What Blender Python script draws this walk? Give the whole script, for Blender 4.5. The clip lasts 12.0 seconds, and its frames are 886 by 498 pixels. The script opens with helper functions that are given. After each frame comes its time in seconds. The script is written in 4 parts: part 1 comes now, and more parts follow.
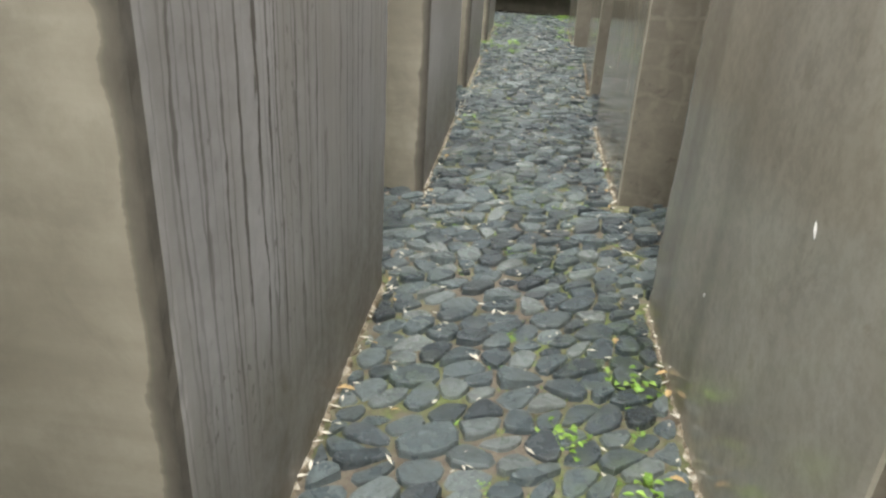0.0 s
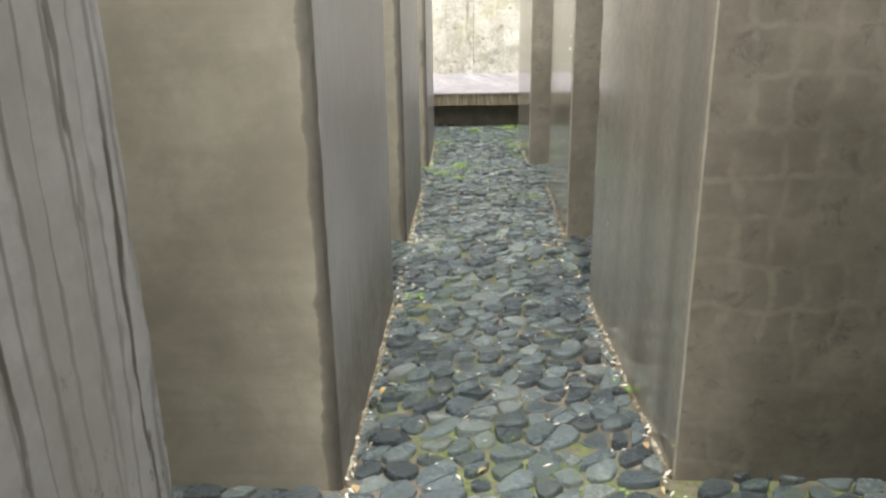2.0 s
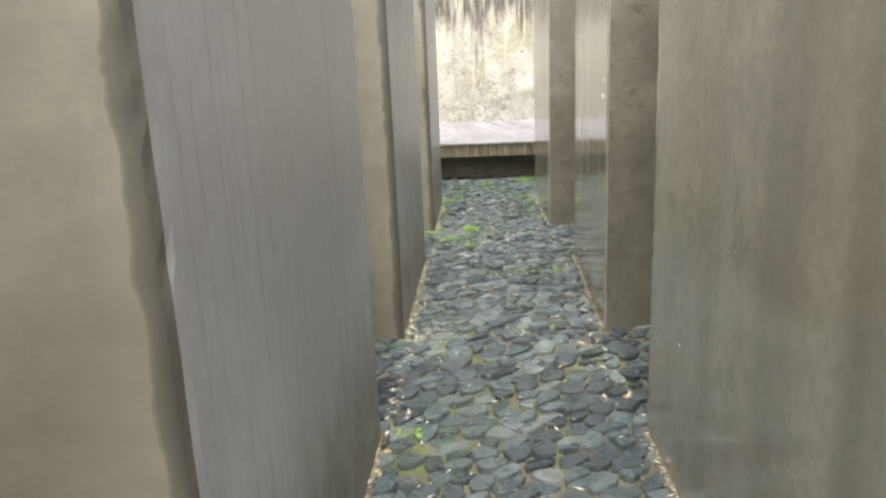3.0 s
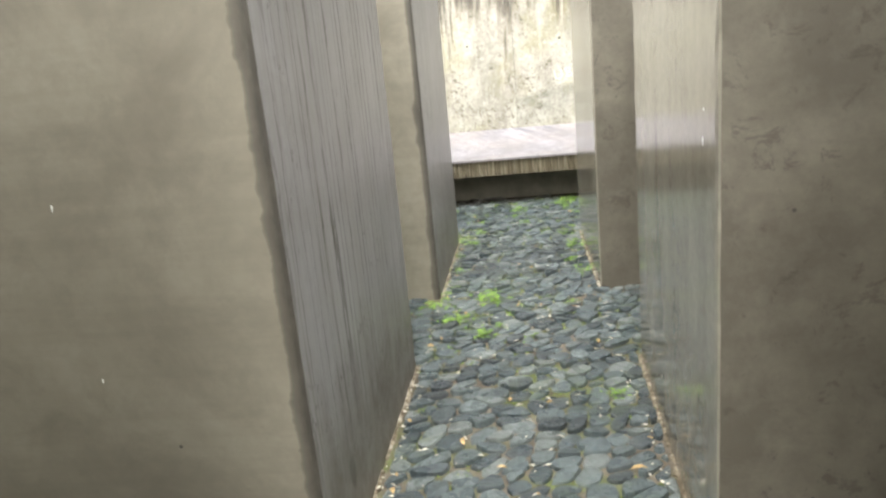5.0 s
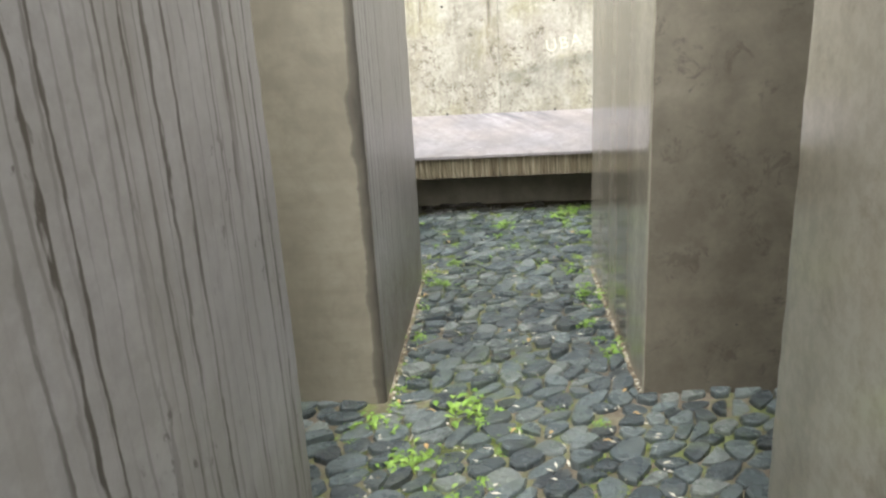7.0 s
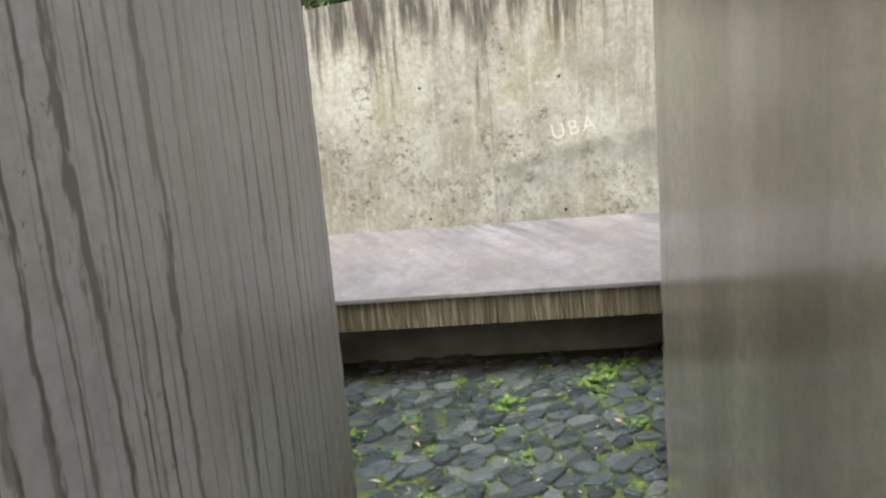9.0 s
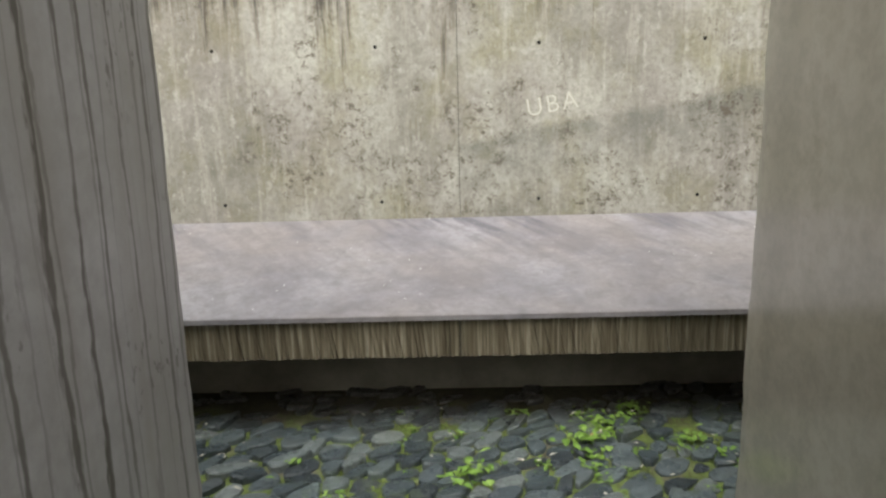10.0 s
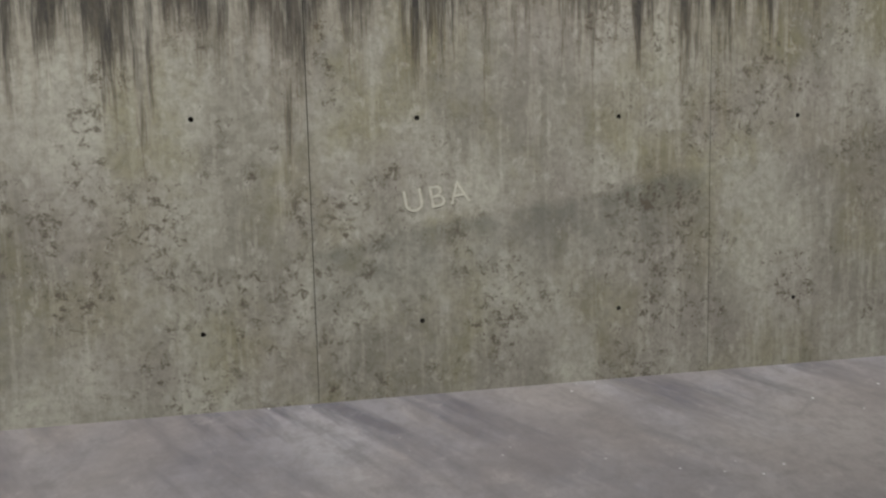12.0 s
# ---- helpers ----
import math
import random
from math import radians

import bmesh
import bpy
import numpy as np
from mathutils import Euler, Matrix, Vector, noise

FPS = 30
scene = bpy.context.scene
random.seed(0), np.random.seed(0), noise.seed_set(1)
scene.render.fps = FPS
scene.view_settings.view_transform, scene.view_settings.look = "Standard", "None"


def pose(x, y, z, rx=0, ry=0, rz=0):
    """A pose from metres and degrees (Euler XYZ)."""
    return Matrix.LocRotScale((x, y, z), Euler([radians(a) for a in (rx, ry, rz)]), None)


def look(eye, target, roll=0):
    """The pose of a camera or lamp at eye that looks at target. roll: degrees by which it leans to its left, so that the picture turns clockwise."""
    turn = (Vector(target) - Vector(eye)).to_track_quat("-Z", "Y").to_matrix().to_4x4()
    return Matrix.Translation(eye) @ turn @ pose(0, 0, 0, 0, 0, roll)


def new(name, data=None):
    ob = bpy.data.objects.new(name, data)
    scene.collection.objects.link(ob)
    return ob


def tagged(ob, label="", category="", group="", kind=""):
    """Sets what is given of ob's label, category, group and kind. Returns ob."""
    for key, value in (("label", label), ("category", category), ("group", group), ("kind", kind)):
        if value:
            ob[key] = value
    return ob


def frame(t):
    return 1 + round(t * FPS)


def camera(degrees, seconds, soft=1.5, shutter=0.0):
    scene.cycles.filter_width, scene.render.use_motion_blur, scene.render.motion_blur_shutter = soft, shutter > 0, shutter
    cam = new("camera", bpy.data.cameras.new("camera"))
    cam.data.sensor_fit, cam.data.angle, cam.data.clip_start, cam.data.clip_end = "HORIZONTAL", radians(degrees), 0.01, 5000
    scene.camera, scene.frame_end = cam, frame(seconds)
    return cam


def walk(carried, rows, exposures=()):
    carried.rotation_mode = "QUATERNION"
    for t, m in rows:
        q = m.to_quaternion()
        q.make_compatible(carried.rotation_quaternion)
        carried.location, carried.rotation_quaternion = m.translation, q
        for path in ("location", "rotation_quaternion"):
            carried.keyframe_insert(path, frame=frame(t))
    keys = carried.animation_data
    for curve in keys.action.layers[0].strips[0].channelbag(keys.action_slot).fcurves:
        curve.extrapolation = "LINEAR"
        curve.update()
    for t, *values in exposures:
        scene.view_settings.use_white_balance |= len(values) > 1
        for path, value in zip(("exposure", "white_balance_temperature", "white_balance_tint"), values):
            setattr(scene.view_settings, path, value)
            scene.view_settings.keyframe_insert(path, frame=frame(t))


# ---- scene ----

# ---------- camera and walk ----------
cam = camera(64.0, 12.0, soft=2.4)
PATH = [
    (0, (0.411, 0.067, 1.177), (0.238, 1.873, 0.335), 3.4),
    (0.5, (0.423, 0.482, 1.207), (0.295, 2.385, 0.606), 1.9),
    (1, (0.442, 0.885, 1.247), (0.355, 2.812, 0.721), -0.0),
    (1.5, (0.436, 1.167, 1.234), (0.232, 3.083, 0.697), 2.7),
    (2, (0.343, 1.545, 1.212), (0.276, 3.455, 0.620), -0.9),
    (2.5, (0.367, 1.988, 1.217), (0.167, 3.921, 0.745), -4.4),
    (3, (0.365, 2.429, 1.214), (0.257, 4.369, 0.739), -2.4),
    (3.2, (0.406, 2.649, 1.177), (0.345, 4.603, 0.756), -1.9),
    (4.8, (0.5, 3.953, 1.341), (0.325, 5.86, 0.765), -4.8),
    (5, (0.539, 4.108, 1.311), (0.292, 6.029, 0.814), -5.5),
    (5.5, (0.624, 4.347, 1.343), (0.376, 6.221, 0.689), -2.7),
    (6, (0.53, 4.813, 1.325), (0.357, 6.695, 0.671), -3.5),
    (6.5, (0.502, 5.261, 1.297), (0.379, 7.196, 0.806), -3.6),
    (7, (0.429, 5.711, 1.297), (0.265, 7.614, 0.706), -3.3),
    (7.5, (0.367, 6.159, 1.322), (0.38, 8.084, 0.78), -4.7),
    (7.7, (0.374, 6.331, 1.315), (0.333, 8.283, 0.878), -4.3),
    (9.3, (0.481, 7.698, 1.22), (0.308, 9.66, 0.87), -5.2),
    (9.5, (0.486, 7.871, 1.217), (0.302, 9.806, 0.747), -5.8),
    (10, (0.422, 8.298, 1.184), (0.389, 10.252, 0.756), -1.5),
    (10.5, (0.391, 8.7, 1.177), (0.175, 10.648, 0.779), -1.3),
    (11, (0.39, 9.127, 1.193), (0.209, 11.071, 0.76), 0.1),
    (11.5, (0.365, 9.456, 1.19), (0.627, 11.417, 0.898), -1.4),
    (12, (0.407, 9.702, 1.188), (0.8, 11.653, 0.992), -1.4),
]
EXPOSURES = [(0.0, 2.02), (3.0, 2.06), (5.0, 2.16), (6.3, 1.96), (7.5, 1.82), (9.3, 1.30), (10.5, 0.84), (11.2, 0.40), (12.0, 0.05)]
walk(cam, [(t, look(eye, target, roll)) for t, eye, target, roll in PATH], EXPOSURES)

# ---------- world and sun ----------
world = bpy.data.worlds.new("overcast_sky")
scene.world = world
world.use_nodes = True
_n, _l = world.node_tree.nodes, world.node_tree.links
_n.clear()
_out = _n.new("ShaderNodeOutputWorld")
_bg = _n.new("ShaderNodeBackground")
_sky = _n.new("ShaderNodeTexSky")
_sky.sky_type = "NISHITA"
_sky.sun_disc = False
_sky.sun_elevation, _sky.sun_rotation = radians(56), radians(181)
_sky.dust_density, _sky.air_density = 4.0, 1.0
_hsv = _n.new("ShaderNodeHueSaturation")
_hsv.inputs["Saturation"].default_value = 0.15
_bg.inputs["Strength"].default_value = 0.15
_l.new(_sky.outputs[0], _hsv.inputs["Color"])
_l.new(_hsv.outputs[0], _bg.inputs[0])
_l.new(_bg.outputs[0], _out.inputs[0])

sun_data = bpy.data.lights.new("sun", "SUN")
sun_data.energy, sun_data.angle, sun_data.color = 1.5, radians(75), (0.975, 0.985, 0.885)
sun = new("sun", sun_data)
sun.matrix_world = look((0.5, -5.0, 9.0), (0.4, 1.0, 0.0))


# ---------- material helpers ----------
class Mat:
    """A node material on a Principled shader, with short calls for the usual nodes."""

    def __init__(self, name, rough=0.8, spec=0.5):
        self.m = bpy.data.materials.new(name)
        self.m.use_nodes = True
        self.t = self.m.node_tree
        self.b = self.t.nodes["Principled BSDF"]
        self.b.inputs["Roughness"].default_value = rough
        self.b.inputs["Specular IOR Level"].default_value = spec
        self.geo = self.t.nodes.new("ShaderNodeNewGeometry").outputs["Position"]

    def node(self, kind, **sockets):
        n = self.t.nodes.new(kind)
        for k, v in sockets.items():
            self.put(n.inputs[k.replace("_", " ")], v)
        return n

    def put(self, socket, v):
        if isinstance(v, bpy.types.NodeSocket):
            self.t.links.new(v, socket)
        else:
            socket.default_value = v

    def scaled(self, x, y, z, off=(0, 0, 0), src=None):
        n = self.t.nodes.new("ShaderNodeMapping")
        n.inputs["Scale"].default_value = (x, y, z)
        n.inputs["Location"].default_value = off
        self.t.links.new(src or self.geo, n.inputs["Vector"])
        return n.outputs[0]

    def noise(self, vec, scale, detail=6.0, rough=0.6, warp=0.0):
        n = self.node("ShaderNodeTexNoise", Vector=vec, Scale=scale, Detail=detail, Roughness=rough, Distortion=warp)
        return n.outputs["Fac"]

    def voronoi(self, vec, scale):
        return self.node("ShaderNodeTexVoronoi", Vector=vec, Scale=scale).outputs["Distance"]

    def ramp(self, fac, *stops):
        n = self.t.nodes.new("ShaderNodeValToRGB")
        while len(n.color_ramp.elements) < len(stops):
            n.color_ramp.elements.new(0.5)
        for e, (p, c) in zip(n.color_ramp.elements, stops):
            e.position = p
            e.color = (c, c, c, 1) if isinstance(c, (int, float)) else (*c, 1)
        self.t.links.new(fac, n.inputs[0])
        return n.outputs[0]

    def mix(self, fac, a, b, mode="MIX"):
        n = self.t.nodes.new("ShaderNodeMix")
        n.data_type, n.blend_type = "RGBA", mode
        for s, v in ((n.inputs[0], fac), (n.inputs[6], a), (n.inputs[7], b)):
            if isinstance(v, tuple):
                v = (*v, 1) if len(v) == 3 else v
            self.put(s, v)
        return n.outputs[2]

    def math(self, op, a, b=0.0, clamp=False):
        n = self.t.nodes.new("ShaderNodeMath")
        n.operation, n.use_clamp = op, clamp
        self.put(n.inputs[0], a)
        self.put(n.inputs[1], b)
        return n.outputs[0]

    def axis(self, name):
        n = self.node("ShaderNodeSeparateXYZ", Vector=self.geo)
        return n.outputs[name]

    def bump(self, height, strength, distance):
        n = self.node("ShaderNodeBump", Strength=strength, Distance=distance, Height=height)
        self.t.links.new(n.outputs[0], self.b.inputs["Normal"])

    def done(self, color, rough=None):
        self.put(self.b.inputs["Base Color"], color if not isinstance(color, tuple) else (*color, 1))
        if rough is not None:
            self.put(self.b.inputs["Roughness"], rough)
        return self.m


def concrete_front(name="warm_cast_concrete", stain=0, blocks=False, murk=False):
    """Warm cast concrete: cloudy patches, small pits, faint pour lines.
    stain: +1 with a dark water stain along the aisle corner. blocks: with faint block marks."""
    k = Mat(name)
    local = k.t.nodes.new("ShaderNodeTexCoord").outputs["Object"]
    big = k.noise(k.geo, 1.5, 5, 0.65, 0.6)
    mid = k.noise(k.geo, 6.0, 6, 0.7, 0.4)
    fine = k.noise(k.geo, 26, 6, 0.7)
    lines = k.noise(k.scaled(0.5, 0.5, 7), 2.2, 5, 0.6)
    col = k.ramp(big, (0.34, (0.19, 0.170, 0.131)), (0.5, (0.25, 0.226, 0.177)), (0.66, (0.305, 0.278, 0.222)))
    col = k.mix(k.ramp(lines, (0.42, 0.0), (0.66, 0.38)), col, (0.18, 0.16, 0.122))
    col = k.mix(k.ramp(mid, (0.36, 0.38), (0.52, 0.0)), col, (0.165, 0.148, 0.114))
    col = k.mix(k.ramp(fine, (0.40, 0.2), (0.58, 0.0)), col, (0.16, 0.14, 0.11))
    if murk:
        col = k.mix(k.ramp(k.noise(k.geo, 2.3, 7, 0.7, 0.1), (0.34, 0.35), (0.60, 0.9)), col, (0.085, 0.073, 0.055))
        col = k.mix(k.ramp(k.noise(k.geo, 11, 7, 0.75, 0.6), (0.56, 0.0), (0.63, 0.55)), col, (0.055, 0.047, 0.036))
    if blocks:
        wob = k.node("ShaderNodeVectorMath", Vector=local)
        wob.operation = "ADD"
        jit = k.node("ShaderNodeTexNoise", Vector=local, Scale=6.0, Detail=3.0).outputs["Color"]
        half = k.node("ShaderNodeVectorMath", Vector=jit)
        half.operation = "SCALE"
        half.inputs["Scale"].default_value = 0.11
        k.t.links.new(half.outputs[0], wob.inputs[1])
        spun = k.t.nodes.new("ShaderNodeMapping")
        spun.inputs["Rotation"].default_value = (radians(-90), 0, 0)
        k.t.links.new(wob.outputs[0], spun.inputs["Vector"])
        br = k.node("ShaderNodeTexBrick", Vector=spun.outputs[0], Scale=1.0, Mortar_Size=0.016, Mortar_Smooth=0.8, Brick_Width=0.095, Row_Height=0.115)
        br.offset = 0.1
        gate = k.ramp(k.noise(k.geo, 2.6, 4), (0.36, 0.0), (0.52, 1.0))
        inside = k.math("SUBTRACT", 1.0, br.outputs["Fac"])
        tone = k.math("MULTIPLY", inside, k.ramp(k.noise(k.geo, 7.5, 4), (0.36, 0.0), (0.62, 1.0)))
        col = k.mix(k.math("MULTIPLY", k.math("MULTIPLY", tone, gate), 0.42), col, (0.088, 0.077, 0.059))
        pale = k.math("MULTIPLY", k.math("MULTIPLY", br.outputs["Fac"], gate), k.ramp(k.noise(k.geo, 9, 4), (0.42, 0.0), (0.6, 0.2)))
        col = k.mix(pale, col, (0.24, 0.216, 0.175))
    if stain:
        sep = k.node("ShaderNodeSeparateXYZ", Vector=local)
        d = k.math("SUBTRACT", 0.725, sep.outputs["X"])
        tall = k.node("ShaderNodeCombineXYZ", X=0.0, Y=sep.outputs["Y"], Z=sep.outputs["Z"]).outputs[0]
        far = k.noise(k.scaled(1, 9, 1, src=tall), 2.6, 5, 0.6)
        wide = k.ramp(far, (0.30, 0.026), (0.50, 0.038), (0.64, 0.062), (0.82, 0.14))
        jag = k.math("MULTIPLY", k.math("SUBTRACT", fine, 0.5), 0.008)
        inside = k.ramp(k.math("DIVIDE", k.math("ADD", d, jag), wide), (0.25, 1.0), (0.8, 0.55), (1.04, 0.0))
        inside = k.math("MULTIPLY", inside, k.ramp(mid, (0.25, 0.8), (0.5, 1.0)))
        halo = k.ramp(k.math("DIVIDE", k.math("ADD", d, k.math("MULTIPLY", jag, 2.0)), wide), (0.0, 1.0), (0.95, 0.85), (2.3, 0.0))
        col = k.mix(k.math("MULTIPLY", halo, 0.5), col, (0.12, 0.105, 0.08))
        speckle = k.ramp(k.noise(k.scaled(30, 30, 8), 1.0, 5, 0.7), (0.35, 0.8), (0.55, 1.0))
        col = k.mix(k.math("MULTIPLY", k.math("MULTIPLY", inside, speckle), 0.95), col, (0.048, 0.043, 0.036))
    pits = k.ramp(k.voronoi(k.geo, 9), (0.03, 1.0), (0.055, 0.0))
    gate = k.ramp(k.noise(k.geo, 3.7, 2), (0.58, 0.0), (0.62, 1.0))
    pits = k.math("MULTIPLY", pits, gate)
    col = k.mix(pits, col, (0.05, 0.045, 0.04))
    h = k.math("SUBTRACT", k.math("ADD", fine, k.math("MULTIPLY", mid, 2.0)), pits)
    k.bump(h, 0.2, 0.0035)
    return k.done(col, k.ramp(fine, (0.3, 0.5), (0.7, 0.75)))


def concrete_drip(name="rain_streaked_concrete", strong=1.0):
    """Grey-violet concrete with dark rain runs down it."""
    k = Mat(name, spec=0.5)
    big = k.noise(k.geo, 1.4, 4, 0.6)
    fine = k.noise(k.geo, 26, 6, 0.7)
    wob = k.noise(k.scaled(1, 1, 1), 4.0, 5, 0.6)
    y = k.math("ADD", k.axis("Y"), k.math("MULTIPLY", wob, 0.035))

    def runs(per_metre, off, lo, hi):
        """Thin upright lines, unevenly spaced, that swell and thin out on their way down."""
        v1 = k.node("ShaderNodeCombineXYZ", X=k.axis("Y"), Y=off, Z=0.0).outputs[0]
        v2 = k.node("ShaderNodeCombineXYZ", X=y, Y=off + 5, Z=k.math("MULTIPLY", k.axis("Z"), 0.22)).outputs[0]
        t = k.math("MULTIPLY", k.axis("Y"), per_metre)
        t = k.math("ADD", t, k.math("MULTIPLY", k.noise(v1, 4.5, 3, 0.6), 3.2))
        t = k.math("ADD", t, k.math("MULTIPLY", k.noise(k.scaled(1, 4, 1, (off, 0, 0)), 16.0, 4, 0.65), 0.36))
        t = k.math("ADD", t, k.math("MULTIPLY", k.noise(v2, 9.0, 4, 0.6), 1.1))
        away = k.math("ABSOLUTE", k.math("SUBTRACT", k.math("FRACT", t), 0.5))
        wide = k.ramp(k.noise(k.scaled(1, 14, 2.2, (0, 0, off)), 1.5, 5, 0.7), (0.36, lo), (0.60, hi))
        line = k.ramp(k.math("DIVIDE", away, wide), (0.45, 1.0), (1.0, 0.0))
        return k.math("MULTIPLY", line, k.ramp(k.noise(k.scaled(1, 7, 0.35, (0, off, 0)), 1.3, 3), (0.38, 0.1), (0.5, 1.0)))

    lines = k.math("MAXIMUM", runs(15.0, 0.0, 0.06, 0.145), k.math("MULTIPLY", runs(27.0, 3.3, 0.035, 0.13), 0.55))
    broken = k.ramp(k.noise(k.scaled(6, 6, 1.2), 1.4, 4), (0.34, 0.7), (0.5, 1.0))
    patch = k.ramp(k.noise(k.scaled(1, 1.6, 0.2), 1.6, 2), (0.38, 0.6), (0.50, 1.0))
    foot = k.ramp(k.math("ADD", k.axis("Z"), k.math("MULTIPLY", k.noise(k.scaled(1, 6, 1), 2.0, 3), 0.5)), (0.45, 0.15), (0.72, 1.0))
    lines = k.math("MULTIPLY", k.math("MULTIPLY", lines, broken), k.math("MULTIPLY", patch, foot))
    lines = k.math("MULTIPLY", lines, strong)
    col = k.ramp(big, (0.35, (0.292, 0.283, 0.282)), (0.65, (0.395, 0.384, 0.385)))
    base = k.ramp(k.math("ADD", k.axis("Z"), k.math("MULTIPLY", k.noise(k.scaled(1, 5, 1), 2.4, 6, 0.65), 0.62)), (0.58, 1.0), (0.88, 0.0))
    col = k.mix(k.math("MULTIPLY", base, 0.92), col, (0.125, 0.106, 0.078))
    col = k.mix(k.ramp(k.noise(k.geo, 5.5, 6, 0.7, 0.5), (0.40, 0.5), (0.56, 0.0)), col, (0.30, 0.288, 0.277))
    col = k.mix(k.ramp(fine, (0.4, 0.25), (0.6, 0.0)), col, (0.15, 0.14, 0.13))
    dots = k.math("MULTIPLY", k.ramp(k.noise(k.scaled(1, 1.6, 1), 34, 4, 0.6), (0.60, 0.0), (0.66, 0.8)), k.ramp(k.noise(k.geo, 3.4, 3), (0.54, 0.0), (0.62, 1.0)))
    wet = k.math("MULTIPLY", k.ramp(k.noise(k.scaled(1, 5, 0.25), 1.5, 4), (0.5, 0.0), (0.66, 0.5)), strong)
    col = k.mix(wet, col, (0.25, 0.232, 0.205))
    spot = k.node("ShaderNodeVectorMath", Vector=k.scaled(0, 1, 0.55))
    spot.operation = "DISTANCE"
    spot.inputs[1].default_value = (0, 5.885, 0.118)
    ragged = k.math("ADD", spot.outputs["Value"], k.math("MULTIPLY", k.math("SUBTRACT", k.noise(k.geo, 22, 5, 0.7), 0.5), 0.05))
    col = k.mix(k.ramp(ragged, (0.022, 0.85), (0.040, 0.0)), col, (0.07, 0.06, 0.048))
    col = k.mix(k.math("MULTIPLY", k.math("MAXIMUM", lines, dots), 0.92), col, (0.070, 0.060, 0.049))
    k.bump(k.math("SUBTRACT", fine, lines), 0.2, 0.003)
    return k.done(col, k.ramp(fine, (0.3, 0.30), (0.7, 0.48)))


def concrete_smooth():
    """Smooth formwork concrete with a slight sheen and soft upright bands."""
    k = Mat("smooth_formed_concrete", spec=0.8)
    k.b.inputs["IOR"].default_value = 1.85
    band = k.noise(k.scaled(1, 1.7, 0.10), 1.7, 3, 0.45)
    big = k.noise(k.geo, 1.3, 5, 0.65, 0.5)
    fine = k.noise(k.geo, 30, 5, 0.7)
    col = k.ramp(band, (0.34, (0.25, 0.226, 0.178)), (0.47, (0.385, 0.352, 0.285)), (0.66, (0.48, 0.447, 0.375)))
    col = k.mix(k.ramp(big, (0.4, 0.5), (0.6, 0.0)), col, (0.27, 0.245, 0.192))
    col = k.mix(k.ramp(fine, (0.40, 0.2), (0.58, 0.0)), col, (0.14, 0.125, 0.10))
    spots = k.ramp(k.noise(k.geo, 7, 7, 0.75, 0.3), (0.56, 0.0), (0.66, 0.45))
    col = k.mix(spots, col, (0.24, 0.207, 0.155))
    k.bump(k.math("ADD", fine, big), 0.10, 0.003)
    return k.done(col, k.ramp(big, (0.3, 0.09), (0.7, 0.17)))


